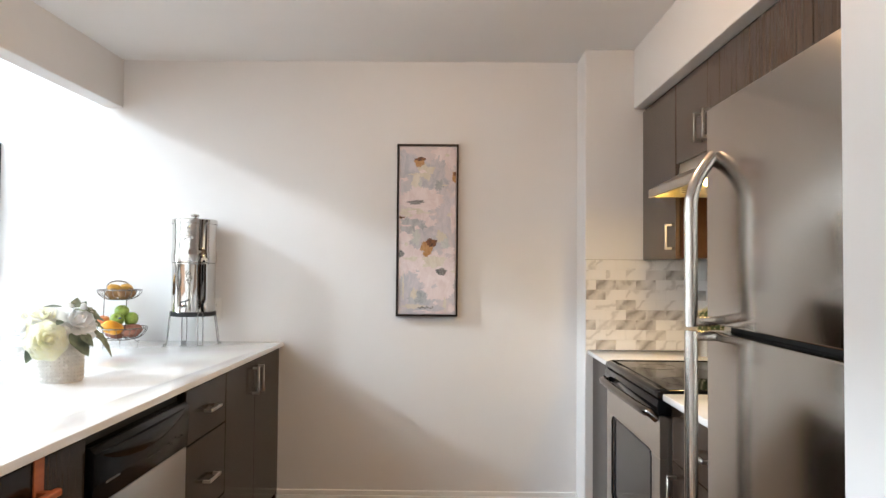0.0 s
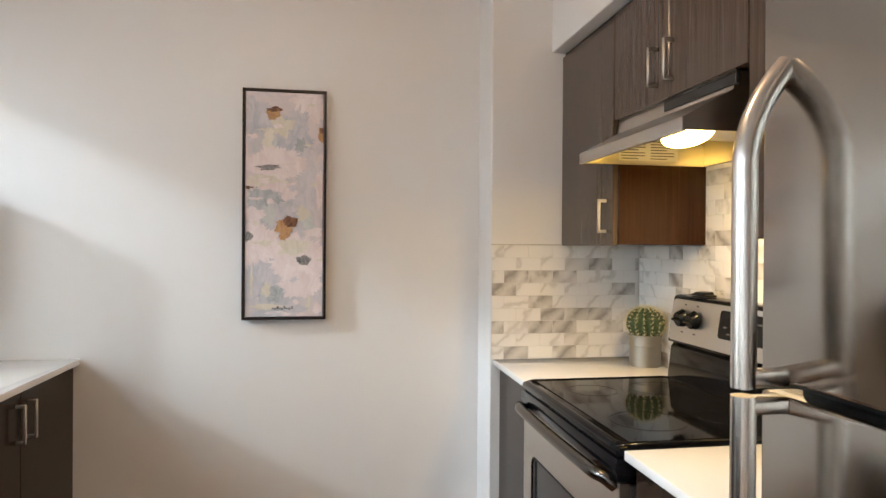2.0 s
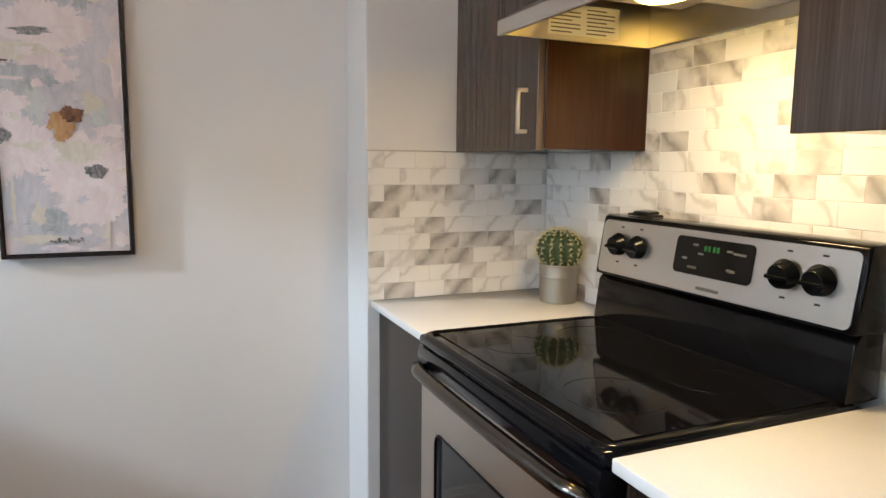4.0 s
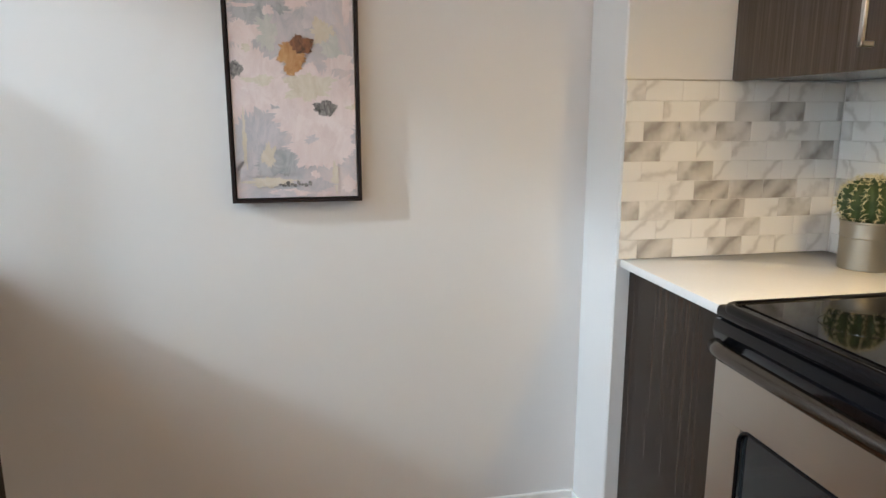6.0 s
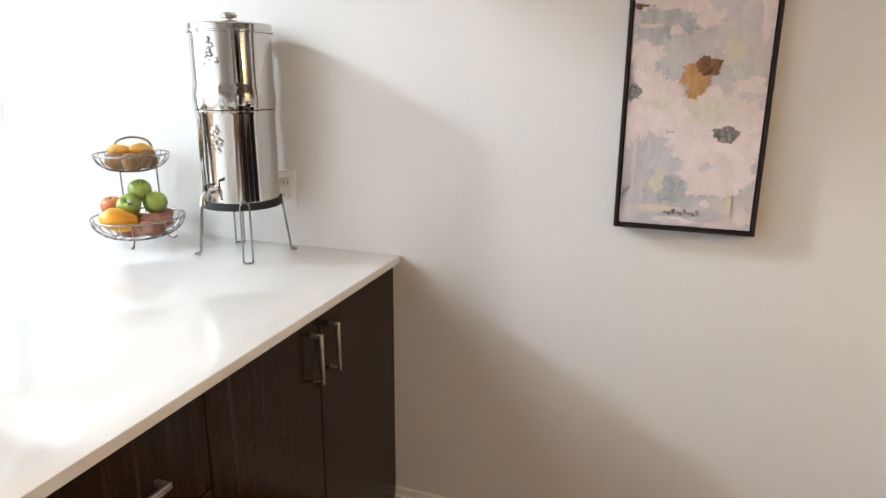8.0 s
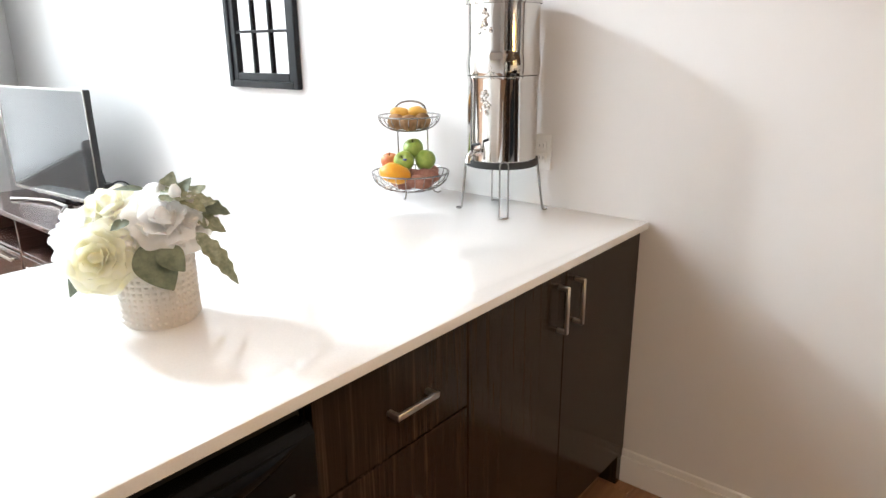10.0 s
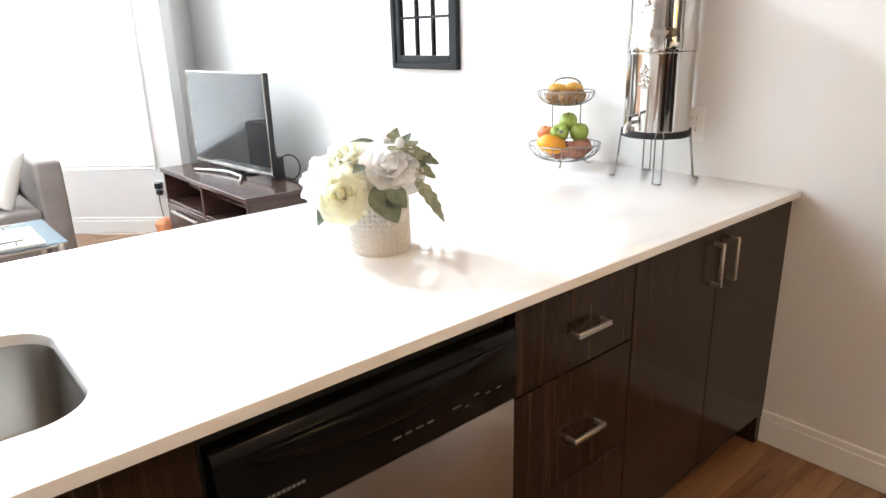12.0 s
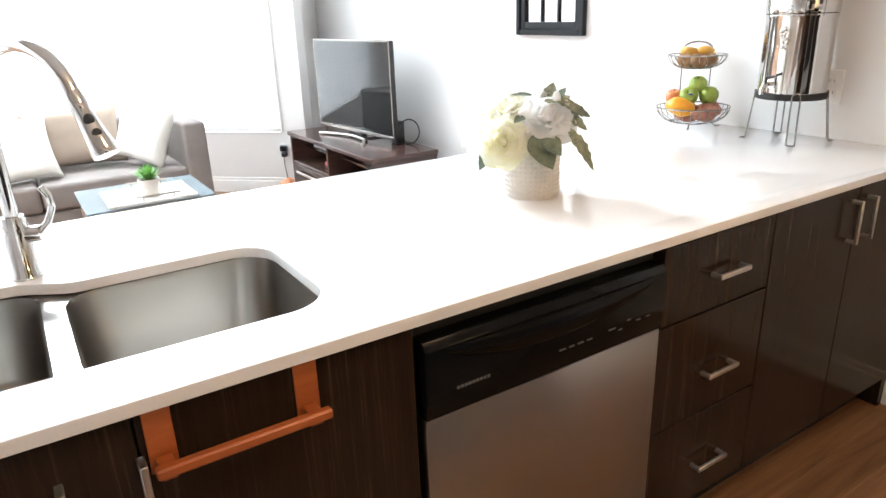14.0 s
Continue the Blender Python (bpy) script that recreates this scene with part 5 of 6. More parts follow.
part("moss", ball((VX, VY, CZ1 + 0.118), 0.062, (1, 1, 0.35), None, 20, 10, None, 0.2, 3), M_LEAF, e, smooth=60)

fl_r, fl_c = Vector((0.63, 0.777, 0)), Vector((0.777, -0.63, 0))


def vpos(l, d, z):
    return Vector((VX, VY, z)) + fl_r * l + fl_c * d


def petal(bm, m, w, h, cup, flare, frill=0.0, seed=0, nu=6, nv=5):
    """A cupped petal that rises from the origin along z and opens towards +x."""
    grid = []
    for j in range(nv + 1):
        v = j / nv
        row = []
        half = w * (0.35 + 0.65 * math.sin(min(v * 1.25, 1) * math.pi / 2)) * (1 - 0.55 * max(0, v - 0.72) / 0.28 * max(0, v - 0.72) / 0.28)
        for i in range(nu + 1):
            u = 2 * i / nu - 1
            edge = frill * noise.noise(Vector((u * 3, v * 3, seed))) * v
            y = half * u
            x = cup * math.sin(v * math.pi * 0.55) + flare * v * v * v - cup * 0.9 * u * u * (0.4 + v * 0.3) + edge
            z = h * v * (1 - 0.10 * u * u) - flare * 0.35 * v * v * v
            row.append(bm.verts.new(m @ Vector((x, y, z))))
        grid.append(row)
    for j in range(nv):
        for i in range(nu):
            bm.faces.new((grid[j][i], grid[j][i + 1], grid[j + 1][i + 1], grid[j + 1][i]))


def rose(c, r, facing, material, name, rings, seed, frill=0.0):
    """Rings of petals, closed in the middle and opening outwards."""
    q = Vector(facing).to_track_quat("Z", "Y").to_matrix().to_4x4()
    base = Matrix.Translation(Vector(c) - Vector(facing).normalized() * r * 0.55) @ q
    bm = bmesh.new()
    rr = random.Random(seed)
    for k in range(rings):
        u = k / max(1, rings - 1)
        n = 3 + k if k < 3 else 5 + k // 2
        for i in range(n):
            a = 2 * math.pi * (i / n) + k * 0.8 + 0.2 * rr.random()
            lean_a = radians(4 + 54 * u ** 1.3 + 7 * rr.random())
            m = base @ Matrix.Rotation(a, 4, "Z") @ Matrix.Translation((r * (0.05 + 0.16 * u), 0, 0)) @ Matrix.Rotation(lean_a, 4, "Y")
            petal(bm, m, r * (0.32 + 0.48 * u), r * (1.0 + 0.06 * u), r * (0.12 + 0.16 * u), r * (0.02 + 0.28 * u), r * (0.03 + frill * 0.7), rr.random() * 50)
    bud = lathe([(0, 0), (r * 0.16, r * 0.25), (r * 0.20, r * 0.6), (r * 0.12, r * 0.88), (0, r * 0.95)], (0, 0, 0), 14)
    bud.transform(base)
    merge(bm, bud)
    bmesh.ops.recalc_face_normals(bm, faces=bm.faces[:])
    f = part(name, bm, material, e, smooth=80)
    return f


def leaf(base, tip, w, material, up=(0, 0, 1), lobes=5, depth=0.25, sag=0.2, name="leaf"):
    """A leaf with a folded midrib and toothed or lobed edge."""
    b, t = Vector(base), Vector(tip)
    ax = t - b
    side = ax.cross(Vector(up)).normalized()
    nrm = side.cross(ax).normalized()
    bm = bmesh.new()
    n = 22
    rows = []
    for i in range(n + 1):
        u = i / n
        half = w * math.sin(math.pi * min(1, u ** 0.8 * 0.98 + 0.02)) ** 0.8
        half *= 1 - depth * (0.5 + 0.5 * math.cos(2 * math.pi * lobes * u))
        half = max(half, 0.0015)
        c = b + ax * u - nrm * (sag * ax.length * u * u)
        rows.append([bm.verts.new(c + side * half * s + nrm * (0.18 * half * abs(s) + 0.06 * half * math.sin(9 * u + 3 * s))) for s in (-1, -0.5, 0, 0.5, 1)])
    for p, q in zip(rows, rows[1:]):
        for i in range(4):
            bm.faces.new((p[i], p[i + 1], q[i + 1], q[i]))
    return part(name, bm, material, e, smooth=80)


UP = Vector((0, 0, 1))
rose(vpos(-0.074, 0.098, 1.075), 0.055, fl_c * 0.95 - fl_r * 0.05 + UP * 0.30, M_PETALY, "yellow_rose", 6, 1)
rose(vpos(-0.066, 0.0, 1.150), 0.056, UP + fl_c * 0.5 - fl_r * 0.2, M_PETALY, "yellow_rose", 5, 2)
rose(vpos(-0.136, 0.01, 1.105), 0.068, -fl_r * 0.7 + UP * 0.6 + fl_c * 0.35, M_PETALW, "white_peony", 4, 3, 0.14)
rose(vpos(0.036, 0.050, 1.135), 0.066, fl_c * 0.75 + UP * 0.6 + fl_r * 0.15, M_PETALW, "white_peony", 4, 4, 0.10)
rose(vpos(-0.022, 0.070, 1.088), 0.044, fl_c * 0.8 + UP * 0.4, M_PETALW, "white_rose", 3, 5, 0.06)
rose(vpos(0.085, 0.03, 1.115), 0.040, fl_r * 0.6 + UP * 0.5 + fl_c * 0.5, M_PETALW, "white_rose", 4, 6, 0.08)
rose(vpos(0.0, -0.085, 1.11), 0.060, -fl_c + UP * 0.6, M_PETALW, "white_peony", 5, 7, 0.1)
rose(vpos(-0.09, -0.07, 1.10), 0.052, -fl_r + UP * 0.3 - fl_c * 0.5, M_PETALW, "white_peony", 5, 9, 0.1)
for l, d, z in ((0.060, 0.03, 1.172), (0.084, 0.03, 1.150)):      # pale closed buds among the leaves
    part("flower_bud", ball(vpos(l, d, z), 0.011, (1, 1, 1.5), None, 12, 8, None, 0.1, l * 90), M_PETALW, e, smooth=80)
LF = [((0.0, 0.075, 1.085), (0.055, 0.118, 1.018), 0.040, M_LEAF, 0, 0.0), ((0.03, 0.08, 1.08), (0.075, 0.10, 1.045), 0.026, M_LEAF, 0, 0.0),
      ((0.09, 0.04, 1.095), (0.168, 0.062, 1.000), 0.021, M_LEAF2, 5, 0.26), ((0.035, 0.01, 1.145), (0.050, 0.005, 1.207), 0.024, M_LEAF2, 5, 0.15),
      ((0.05, 0.01, 1.145), (0.080, 0.0, 1.196), 0.018, M_LEAF, 4, 0.15), ((0.03, 0.03, 1.165), (0.095, 0.04, 1.172), 0.020, M_LEAF2, 4, 0.2),
      ((0.07, 0.01, 1.145), (0.126, 0.0, 1.152), 0.024, M_LEAF2, 4, 0.2), ((0.085, 0.0, 1.14), (0.152, 0.0, 1.128), 0.025, M_LEAF, 4, 0.25),
      ((0.09, 0.02, 1.12), (0.145, 0.02, 1.095), 0.022, M_LEAF2, 4, 0.2), ((0.06, 0.03, 1.17), (0.115, 0.05, 1.145), 0.018, M_LEAF2, 4, 0.2),
      ((-0.10, 0.06, 1.055), (-0.138, 0.085, 1.005), 0.019, M_LEAF, 0, 0.0), ((0.0, 0.0, 1.175), (-0.055, 0.0, 1.185), 0.008, M_LEAF, 0, 0.0),
      ((-0.02, 0.06, 1.13), (-0.045, 0.085, 1.125), 0.013, M_LEAF, 0, 0.0), ((0.05, -0.02, 1.14), (0.10, -0.06, 1.175), 0.022, M_LEAF2, 4, 0.2),
      ((-0.02, -0.05, 1.13), (-0.05, -0.10, 1.165), 0.020, M_LEAF2, 4, 0.2), ((0.06, -0.06, 1.09), (0.10, -0.12, 1.06), 0.022, M_LEAF, 4, 0.2),
      ((-0.06, -0.06, 1.07), (-0.09, -0.12, 1.03), 0.022, M_LEAF, 4, 0.2)]
for b, t, w, mt, lobes, dep in LF:
    leaf(vpos(*b), vpos(*t), w, mt, (fl_c * 0.6 + Vector((0, 0, 1))), lobes or 1, dep if lobes else 0.05)

# cactus by the stove
KX, KY = 2.206, 3.705
e = thing("potted_cactus", "round green spiny cactus in a weathered zinc pot", "plant", (KX, KY, CZ1))
part("pot", lathe([(0, CZ1), (0.056, CZ1), (0.058, CZ1 + 0.003), (0.0585, CZ1 + 0.078), (0.0600, CZ1 + 0.080), (0.0600, CZ1 + 0.084), (0.0588, CZ1 + 0.087), (0.0605, CZ1 + 0.114), (0.0625, CZ1 + 0.116), (0.0620, CZ1 + 0.120), (0.058, CZ1 + 0.118), (0.057, CZ1 + 0.105), (0, CZ1 + 0.103)], (KX, KY, 0), 40), M_ZINC, e, smooth=30)
cb = bmesh.new()
NRIB, rows = 15, []
for j in range(17):
    ph = math.pi * j / 16
    row = []
    for i in range(NRIB * 4):
        a = 2 * math.pi * i / (NRIB * 4)
        rr = 0.066 * math.sin(ph) * (1 + 0.09 * math.cos(NRIB * a))
        row.append(cb.verts.new((KX + rr * math.cos(a), KY + rr * math.sin(a), CZ1 + 0.163 + 0.062 * math.cos(ph))))
    rows.append(row)
for p, q in zip(rows, rows[1:]):
    for i in range(len(p)):
        cb.faces.new((p[i], q[i], q[(i + 1) % len(p)], p[(i + 1) % len(p)]))
part("stem", cb, M_CACTUS, e, smooth=80)
sb = bmesh.new()
rr = random.Random(8)
for j in range(2, 13):
    ph = math.pi * (1.2 + (j - 2) * 1.25) / 16
    if j > 10:
        continue
    for i in range(NRIB):
        a = 2 * math.pi * i / NRIB
        r0 = 0.066 * math.sin(ph) * 1.09
        c = Vector((KX + r0 * math.cos(a), KY + r0 * math.sin(a), CZ1 + 0.163 + 0.062 * math.cos(ph)))
        o = Vector((math.cos(a) * math.sin(ph), math.sin(a) * math.sin(ph), math.cos(ph)))
        for k in range(9):
            w = (o * 0.7 + Vector((rr.uniform(-1, 1), rr.uniform(-1, 1), rr.uniform(-1, 1)))).normalized()
            s = w.orthogonal().normalized() * 0.0013
            vs = [sb.verts.new(c + s), sb.verts.new(c - s * 0.5 + w.cross(s) * 0.87), sb.verts.new(c - s * 0.5 - w.cross(s) * 0.87)]
            tp = sb.verts.new(c + w * rr.uniform(0.009, 0.016))
            for q in range(3):
                sb.faces.new((vs[q], vs[(q + 1) % 3], tp))
tagged(part("spine_cluster", sb, M_SPINE, e, "clusters of pale spines"), kind="stuff")
part("soil", lathe([(0, CZ1 + 0.108), (0.057, CZ1 + 0.106)], (KX, KY, 0), 24), M_SOIL, e)

# ---- living room ----
e = thing("tv_stand", "dark espresso media console with open shelves and drawers", "tv stand", (-3.28, 3.8, 0))
TX0, TX1, TY0, TY1, TZ = -3.99, -2.60, 3.47, 3.95, 0.562
part("top", box(TX0, TX1, TY0, TY1, TZ - 0.03, TZ, 0.003), M_ESPR, e)
for x in (TX0 + 0.012, (TX0 + TX1) / 2 - 0.012, TX1 - 0.036):
    part("upright", box(x, x + 0.024, TY0 + 0.015, TY1 - 0.01, 0.03, TZ - 0.031, 0.002), M_ESPR, e)
part("back", box(TX0 + 0.014, TX1 - 0.014, TY1 - 0.009, TY1 - 0.002, 0.03, TZ - 0.032, 0.001), M_ESPR, e)
for z, d in ((0.03, 0.0), (0.325, 0.0), (0.435, 0.10)):
    for x0, x1 in ((TX0 + 0.037, (TX0 + TX1) / 2 - 0.013), ((TX0 + TX1) / 2 + 0.013, TX1 - 0.037)):
        part("shelf", box(x0, x1, TY0 + 0.02 + d, TY1 - 0.012, z, z + 0.018, 0.002), M_ESPR, e)
for x0, x1 in ((TX0 + 0.038, (TX0 + TX1) / 2 - 0.014), ((TX0 + TX1) / 2 + 0.014, TX1 - 0.038)):
    d = part("drawer", box(x0, x1, TY0 + 0.012, TY0 + 0.032, 0.052, 0.322, 0.002), M_ESPR, e)
    hb2 = box(x0 + 0.10, x1 - 0.10, TY0 - 0.012, TY0 - 0.004, 0.262, 0.280, 0.002)
    for x in (x0 + 0.115, x1 - 0.125):
        box(x, x + 0.01, TY0 - 0.005, TY0 + 0.013, 0.266, 0.276, 0.001, hb2)
    part("handle", hb2, M_NICKEL, d, "long satin metal handle")
for x in (TX0 + 0.03, TX1 - 0.07):
    for y in (TY0 + 0.03, TY1 - 0.07):
        part("foot", box(x, x + 0.04, y, y + 0.04, 0, 0.03, 0.002), M_ESPR, e)
single("disc_player", box(-3.80, -3.58, 3.60, 3.80, 0.454, 0.490, 0.003), M_WHITEPL, "small pale box on the console shelf", "media box")
single("game_case", box(-3.62, -3.32, 3.60, 3.78, 0.344, 0.366, 0.002), M_RED, "red flat case on the console shelf", "case")
single("book", box(-3.31, -3.295, 3.60, 3.76, 0.344, 0.425, 0.001), M_PAPER, "white booklet standing on the console shelf", "book")
mag = thing("magazine_pile", "loose pile of pale magazines on the shelf", "magazines", (-2.9, 3.72, 0.454))
for i in range(4):
    part("magazine", box(-3.02 + 0.012 * i, -2.78 + 0.01 * i, 3.62, 3.80, 0.4535 + 0.006 * i, 0.459 + 0.006 * i, 0.001, turn=None), M_PAPER if i % 2 else M_BAR, mag)

tv = thing("television", "flat screen television, off, reflecting the room", "television", (-3.40, 3.70, TZ))
tvm = Matrix.Translation((-3.385, 3.752, 0)) @ Matrix.Rotation(radians(4.1), 4, "Z") @ Matrix.Diagonal((0.945, 1, 1, 1))
part("housing", box(-0.54, 0.54, 0.0, 0.035, 0.605, 1.222, 0.006, turn=tvm, seg=2), M_BLACK, tv, smooth=40)
bz = box(-0.542, 0.542, -0.006, -0.0005, 0.600, 0.622, 0.002, turn=tvm)
box(-0.542, 0.542, -0.006, -0.0005, 1.213, 1.226, 0.002, bz, turn=tvm)
box(-0.542, -0.530, -0.006, -0.0005, 0.622, 1.213, 0.002, bz, turn=tvm)
box(0.530, 0.542, -0.006, -0.0005, 0.622, 1.213, 0.002, bz, turn=tvm)
part("bezel", bz, M_HANDLEDARK, tv, "thin dark metal bezel")
part("screen", box(-0.530, 0.530, -0.004, -0.0005, 0.622, 1.213, 0.0, turn=tvm), M_SCREEN, tv, "glossy dark screen")
part("neck", box(-0.10, 0.10, 0.005, 0.045, 0.572, 0.615, 0.004, turn=tvm), M_BLACK, tv)
ft = [tvm @ Vector(p) for p in ((-0.33, -0.12, TZ + 0.010), (-0.20, -0.07, TZ + 0.012), (0.0, -0.03, TZ + 0.016), (0.22, -0.05, TZ + 0.014), (0.36, -0.14, TZ + 0.010))]
part("foot", tube(ft, 0.0095, 8), M_NICKEL, tv, "curved silver foot", 50)
part("foot_rear", box(-0.16, 0.16, 0.03, 0.14, TZ + 0.001, TZ + 0.012, 0.003, turn=tvm), M_BLACK, tv)
part("cover", box(-0.36, 0.36, 0.036, 0.062, 0.66, 1.05, 0.01, turn=tvm), M_BLACK, tv)
e = thing("router", "black router with an antenna behind the television", "router", (-2.95, 3.86, TZ))
part("case", box(-3.005, -2.92, 3.83, 3.895, TZ + 0.001, TZ + 0.15, 0.008, seg=2), M_BLACK, e, smooth=40)
part("antenna", box(-0.012, 0.012, -0.006, 0.006, 0.0, 0.15, 0.003, turn=Matrix.Translation((-2.925, 3.83, TZ + 0.19)) @ Matrix.Rotation(radians(-28), 4, "Y")), M_BLACK, e)
part("stem", tube([(-2.95, 3.86, TZ + 0.14), (-2.93, 3.84, TZ + 0.21)], 0.005, 8), M_BLACK, e)
cb_pts = []
for i in range(25):
    a = radians(165 - 255 * i / 24)
    cb_pts.append(Vector((-2.87, 3.90, TZ + 0.085)) + fl_r * (0.066 * math.cos(a)) + Vector((0, 0, 0.079 * math.sin(a))))
cb_pts += [Vector((-2.95, 3.905, TZ + 0.006)), Vector((-3.05, 3.915, TZ + 0.006))]
single("power_cable", tube(cb_pts, 0.0045, 8), M_BLACK, "black power cable looping behind the television", "cable", smooth=60)
e = thing("wall_adapter", "black plug adapters in a wall outlet with hanging cable", "adapter", (XW, 3.95, 0.42))
part("plate", box(XW + 0.001, XW + 0.007, 3.915, 3.985, 0.295, 0.41, 0.002), M_WHITEPL, e)
part("plug", box(XW + 0.008, XW + 0.05, 3.92, 3.975, 0.350, 0.400, 0.006), M_BLACK, e)
part("plug", box(XW + 0.008, XW + 0.045, 3.925, 3.97, 0.303, 0.340, 0.006), M_BLACK, e)
part("cord", tube([(XW + 0.045, 3.95, 0.32), (XW + 0.07, 3.96, 0.25), (XW + 0.08, 3.98, 0.12), (XW + 0.12, 3.99, 0.01)], 0.004, 8), M_BLACK, e, smooth=60)
into_bay(e)
single("floor_cable", tube([(XW + 0.06 + 0.02 * math.sin(i * 0.9), 2.7 + 0.1 * i, 0.006 + 0.0015 * (1 + math.sin(i * 2.2))) for i in range(12)], 0.004, 8), M_WHITEPL, "thin white cable lying along the baseboard", "cable", smooth=60).matrix_world = BAY
single("salt_lamp", ball((-4.19, 3.50, 0.075), 0.075, (0.9, 0.9, 1.0), None, 12, 9, None, 0.35, 5), M_EMBER, "rough pink-orange rock lamp on the floor", "lamp", smooth=30)

# sofa
e = thing("sofa", "grey-brown fabric sofa with box arms", "sofa", (-4.2, 1.75, 0))
SB, SF = -4.64, -3.78
part("base", box(SB, SF + 0.01 - 0.03, 0.90, 2.66, 0.10, 0.27, 0.015, seg=3), M_SOFA, e, smooth=50)
part("backrest", box(SB, SB + 0.22, 0.90, 2.66, 0.272, 0.74, 0.04, seg=4), M_SOFA, e, smooth=50)
for y0, y1 in ((0.74, 0.888), (2.672, 2.826)):
    part("arm", box(SB, SF, y0, y1, 0.09, 0.735, 0.028, seg=4), M_SOFA, e, smooth=50)
for y0, y1 in ((0.892, 1.778), (1.782, 2.668)):
    bm = box(SB + 0.225, SF - 0.005, y0, y1, 0.275, 0.445, 0.03, seg=4)
    part("seat_cushion", bm, M_SOFA, e, smooth=50)
for x in (SB + 0.05, SF - 0.10):
    for y in (0.80, 2.72):
        part("leg", box(x, x + 0.05, y, y + 0.05, 0, 0.095, 0.003), M_ESPR, e)


def cushion(c, w, h, t, rot, material, label, seed):
    """A stuffed square cushion with pinched corners and soft creases."""
    bm = bmesh.new()
    n = 18
    sides = []
    for s in (1, -1):
        g = []
        for j in range(n + 1):
            row = []
            for i in range(n + 1):
                u, v = 2 * i / n - 1, 2 * j / n - 1
                pinch = 1 - 0.10 * (1 - abs(u) ** 2) * abs(v) ** 3
                pinch2 = 1 - 0.10 * (1 - abs(v) ** 2) * abs(u) ** 3
                puff = (max(0, 1 - u ** 4) * max(0, 1 - v ** 4)) ** 0.5
                k = noise.noise(Vector((u * 2.2, v * 2.2, seed * 5.3 + s))) * 0.10 + noise.noise(Vector((u * 6, v * 6, seed))) * 0.04
                row.append(bm.verts.new((s * t * (puff * (1 + k)), u * w / 2 * pinch2, v * h / 2 * pinch)))
            g.append(row)
        sides.append(g)
    for s, g in zip((1, -1), sides):
        for j in range(n):
            for i in range(n):
                f = (g[j][i], g[j][i + 1], g[j + 1][i + 1], g[j + 1][i])
                bm.faces.new(f if s > 0 else f[::-1])
    bmesh.ops.remove_doubles(bm, verts=bm.verts[:], dist=0.0008)
    bm.transform(Matrix.Translation(c) @ Euler([radians(a) for a in rot]).to_matrix().to_4x4())
    return single("cushion", bm, material, label, "cushion", "sofa cushions", smooth=80)


cushion((-4.03, 2.47, 0.66), 0.40, 0.40, 0.085, (-14, -14, -48), M_PILLOW, "cream cushion leaning on the sofa arm", 1)
cushion((-4.26, 2.06, 0.655), 0.62, 0.40, 0.085, (0, -12, 0), M_PILLOWB, "wide beige cushion against the sofa back", 2)
cushion((-4.02, 1.72, 0.645), 0.42, 0.42, 0.085, (0, -22, 12), M_PILLOW, "cream cushion in the middle of the sofa", 3)
cushion((-4.18, 1.25, 0.645), 0.42, 0.42, 0.085, (0, -14, 5), M_PILLOWB, "beige cushion at the far end of the sofa", 4)

# glass coffee table
e = thing("coffee_table", "low glass-topped coffee table with chrome frame", "coffee table", (-3.19, 2.27, 0))
KX0, KX1, KY0, KY1 = -3.49, -2.885, 1.945, 2.615
part("glass_top", box(KX0, KX1, KY0, KY1, 0.438, 0.450, 0.003), M_TABLEGLASS, e)
part("lower_shelf", box(KX0 + 0.04, KX1 - 0.04, KY0 + 0.04, KY1 - 0.04, 0.16, 0.172, 0.003), M_GLASS, e)
for x in (KX0 + 0.03, KX1 - 0.03):
    for y in (KY0 + 0.03, KY1 - 0.03):
        part("leg", tube([(x, y, 0), (x, y, 0.437)], 0.014, 14), M_NICKEL, e, smooth=40)
for x in (KX0 + 0.03, KX1 - 0.03):
    part("rail", tube([(x, KY0 + 0.03, 0.425), (x, KY1 - 0.03, 0.425)], 0.008, 10), M_NICKEL, e, smooth=40)
for y in (KY0 + 0.03, KY1 - 0.03):
    part("rail", tube([(KX0 + 0.03, y, 0.425), (KX1 - 0.03, y, 0.425)], 0.008, 10), M_NICKEL, e, smooth=40)
e = thing("tray", "white serving tray with bronze bar handles", "tray", (-3.085, 2.27, 0.451))
part("board", box(-3.29, -2.892, 2.06, 2.52, 0.451, 0.466, 0.004), M_PAPER, e)
for x in (-3.275, -2.905):
    h = tube([(x, 2.20, 0.490), (x, 2.43, 0.490)], 0.006, 10)
    tube([(x, 2.235, 0.464), (x, 2.235, 0.490)], 0.004, 8, bm=h)
    tube([(x, 2.395, 0.464), (x, 2.395, 0.490)], 0.004, 8, bm=h)
    part("handle", h, M_ZINC, e, "bronze bar handle", 50)
PX, PY, PZ = -2.995, 2.29, 0.467
e = thing("succulent", "small green succulent in a ribbed pale pot", "plant", (PX, PY, PZ))
prof = [(0, PZ), (0.043, PZ)]
for i in range(9):
    z = PZ + 0.004 + 0.0105 * i
    prof += [(0.046 + 0.010 * i / 9, z), (0.049 + 0.010 * i / 9, z + 0.005)]
prof += [(0.059, PZ + 0.100), (0.053, PZ + 0.100), (0.045, PZ + 0.09), (0, PZ + 0.088)]
part("pot", lathe(prof, (PX, PY, 0), 32), M_CLAYW, e, smooth=30)
part("soil", lathe([(0, PZ + 0.0905), (0.045, PZ + 0.0905)], (PX, PY, 0), 20), M_SOIL, e)
rr = random.Random(3)
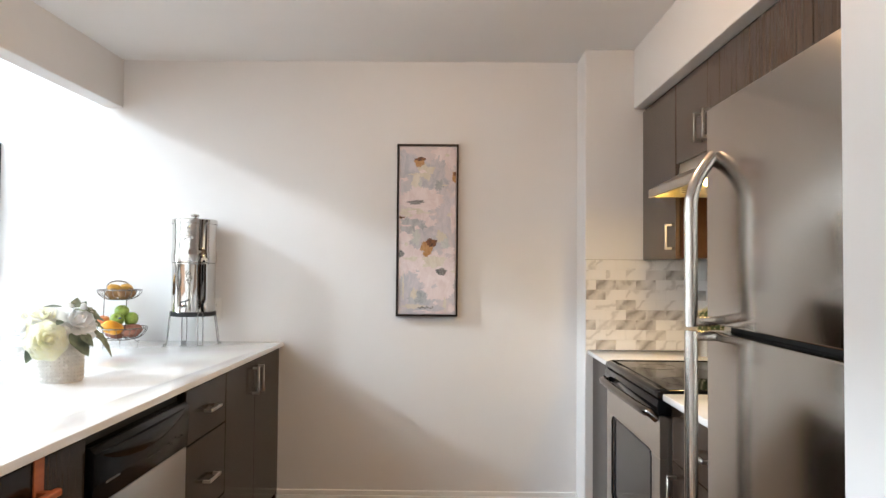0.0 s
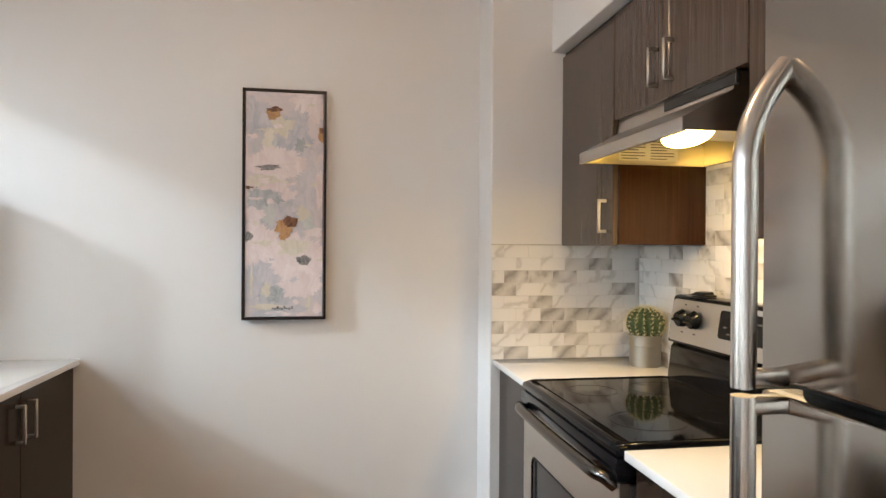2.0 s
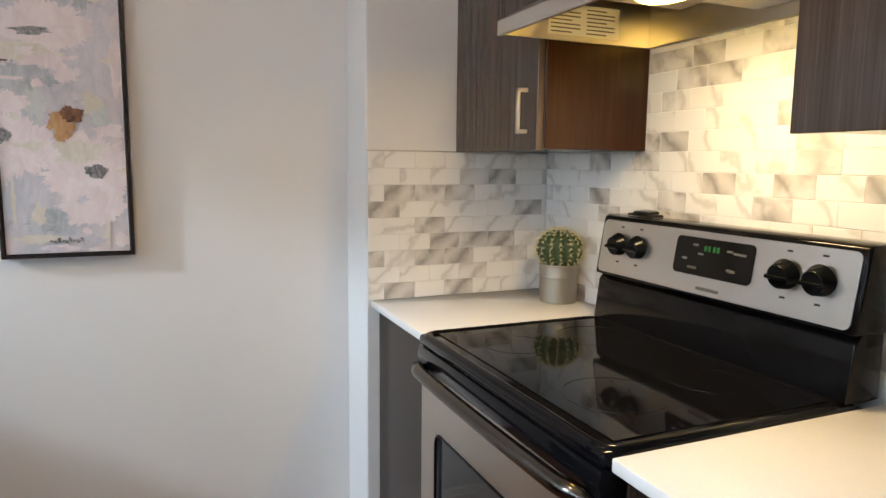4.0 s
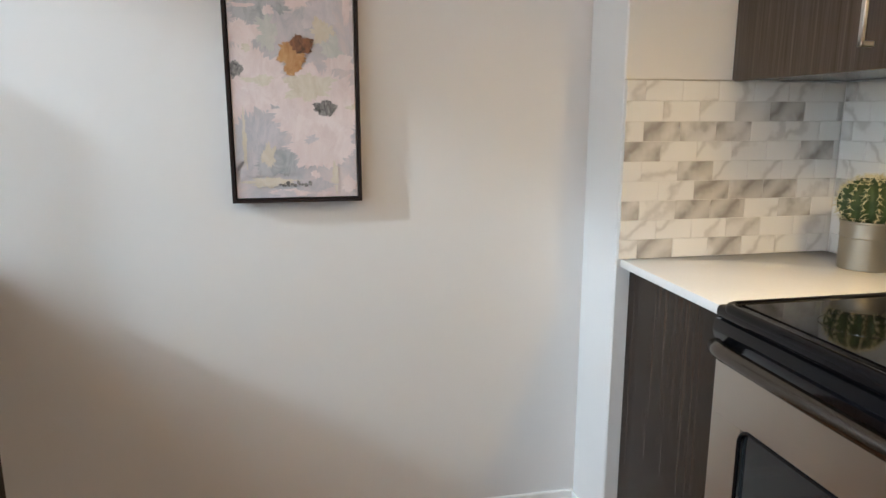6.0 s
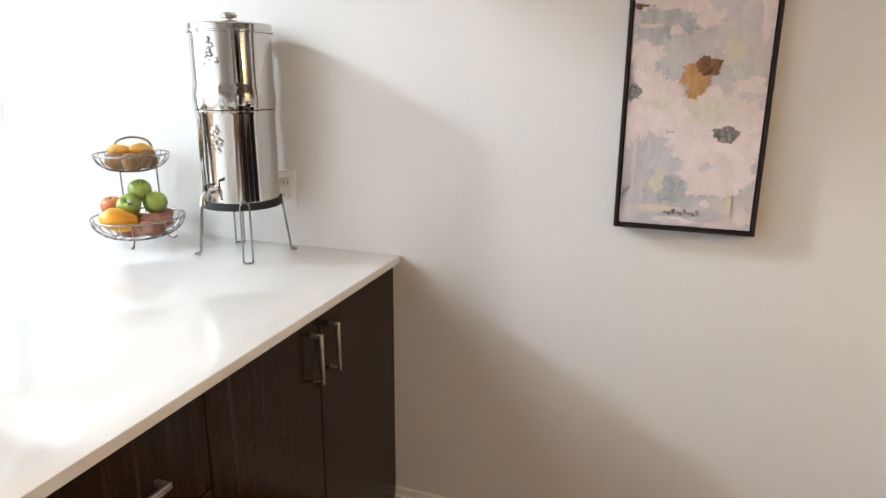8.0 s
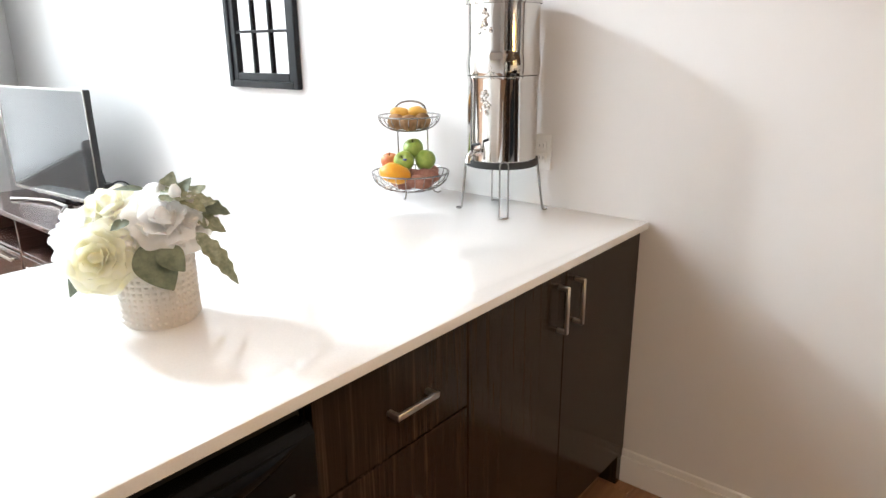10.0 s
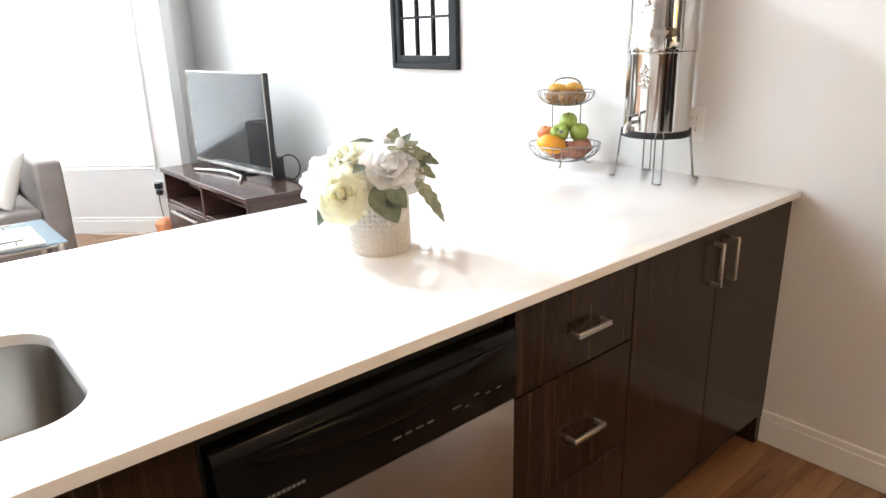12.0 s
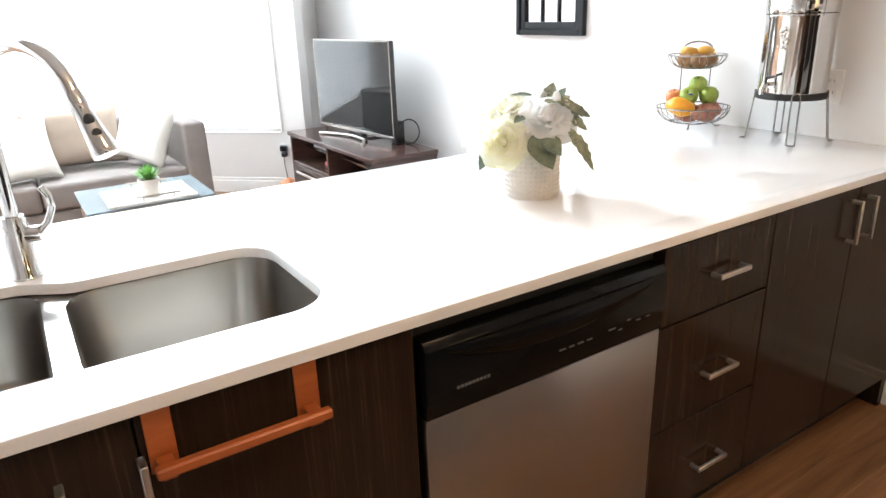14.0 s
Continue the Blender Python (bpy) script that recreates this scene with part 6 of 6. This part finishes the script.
for i in range(34):
    a = i * 2.399
    tilt_u = 0.25 + 0.75 * i / 34
    o = Vector((math.cos(a), math.sin(a), 0))
    b = Vector((PX, PY, PZ + 0.092)) + o * 0.012
    t = b + o * 0.085 * tilt_u * rr.uniform(0.8, 1.15) + Vector((0, 0, 0.105 * (1.05 - 0.75 * tilt_u)))
    leaf(b, t, 0.0095, M_SUCC, (0, 0, 1), 1, 0.02, -0.1)

# ---- pieces of floor and walls ----
floor = structure("floor", box(XFAR, XE, YS, YN, -0.10, -0.006, 0), M_DARK, "brown oak plank floor", "floor")
pl_w = 0.118
plank_full = None
row, x = 0, XW - 0.118
far = bmesh.new()
while x - pl_w * (row + 1) > XFAR:
    row += 1
    box(x - pl_w * row, x - pl_w * row + pl_w - 0.0012, YS, YN, -0.012, 0.0, 0.0012, far)
tagged(part("plank_rest", far, M_PLANK, floor), kind="stuff")
rr = random.Random(11)
while x < XE - 0.02:
    w = min(pl_w, XE - x)
    y = YS - rr.uniform(0, 1.4)
    while y < YN:
        y0, y1 = max(y, YS), min(y + 1.5, YN)
        if y1 - y0 > 0.02:
            if abs(w - pl_w) < 1e-6 and abs(y1 - y0 - 1.5) < 1e-6:
                if plank_full is None:
                    plank_full = mesh_of("plank", box(0, w - 0.0012, 0, 1.4988, -0.012, 0.0, 0.0012), M_PLANK)
                ob = new("plank", plank_full)
                ob.location = (x, y0, 0)
            else:
                ob = new("plank", mesh_of("plank", box(0, w - 0.0012, 0, y1 - y0 - 0.0012, -0.012, 0.0, 0.0012), M_PLANK))
                ob.location = (x, y0, 0)
            ob.parent = floor
        y += 1.5
    x += pl_w

# marble subway tiles, 9 rows up to the wall cabinets, more above the stove
TW, TH, GAP = 0.1016, 0.0508, 0.0013
bs_n = structure("backsplash_north", box(1.652, XE - 0.0105, 3.9092, 3.9195, CZ1 + 0.001, CZ1 + 9 * TH, 0), M_GROUT, "marble subway tile backsplash on the wall return", "backsplash")
bs_e_bm = box(XE - 0.0103, XE - 0.0003, FY1, 3.9090, CZ1 + 0.001, CZ1 + 9 * TH - 0.001, 0)
box(XE - 0.0103, XE - 0.0003, 2.702, 3.42, CZ1 + 9 * TH, 1.641, 0, bs_e_bm)
bs_e = structure("backsplash_east", bs_e_bm, M_GROUT, "marble subway tile backsplash behind the stove", "backsplash")
tile_mesh = {}


def tile(parent, kind, u, z, w, h):
    key = (kind, round(w, 4), round(h, 4))
    if key not in tile_mesh:
        d = 0.0065
        b = box(0, w - GAP, -d, 0, 0, h - GAP, 0.0009) if kind == "n" else box(-d, 0, 0, w - GAP, 0, h - GAP, 0.0009)
        tile_mesh[key] = mesh_of("tile", b, M_TILE)
    ob = new("tile", tile_mesh[key])
    ob.location = (u, 3.9142, z) if kind == "n" else (XE - 0.0052, u, z)
    ob.parent = parent


def course(parent, kind, lo, hi, z, h, odd):
    u = lo - (TW / 2 if odd else 0)
    while u < hi - 0.004:
        a, b = max(u, lo), min(u + TW, hi)
        if b - a > 0.006:
            tile(parent, kind, a, z, b - a, h)
        u += TW


for r in range(9):
    course(bs_n, "n", 1.653, XE - 0.0125, CZ1 + 0.0015 + TH * r, TH, r % 2 == 0)
    course(bs_e, "e", FY1, 3.9065, CZ1 + 0.0015 + TH * r, TH, r % 2 == 1)
for r in range(9, 15):
    z = CZ1 + 0.0015 + TH * r
    if z < 1.64:
        course(bs_e, "e", 2.703, 3.4185, z, min(TH, 1.6405 - z), r % 2 == 1)
structure("tile_edge_trim", box(1.6505, XU + 0.02, 3.908, 3.9195, CZ1 + 9 * TH + 0.0005, CZ1 + 9 * TH + 0.004, 0.0008), M_NICKEL, "thin metal edge strip above the tiles", "trim")
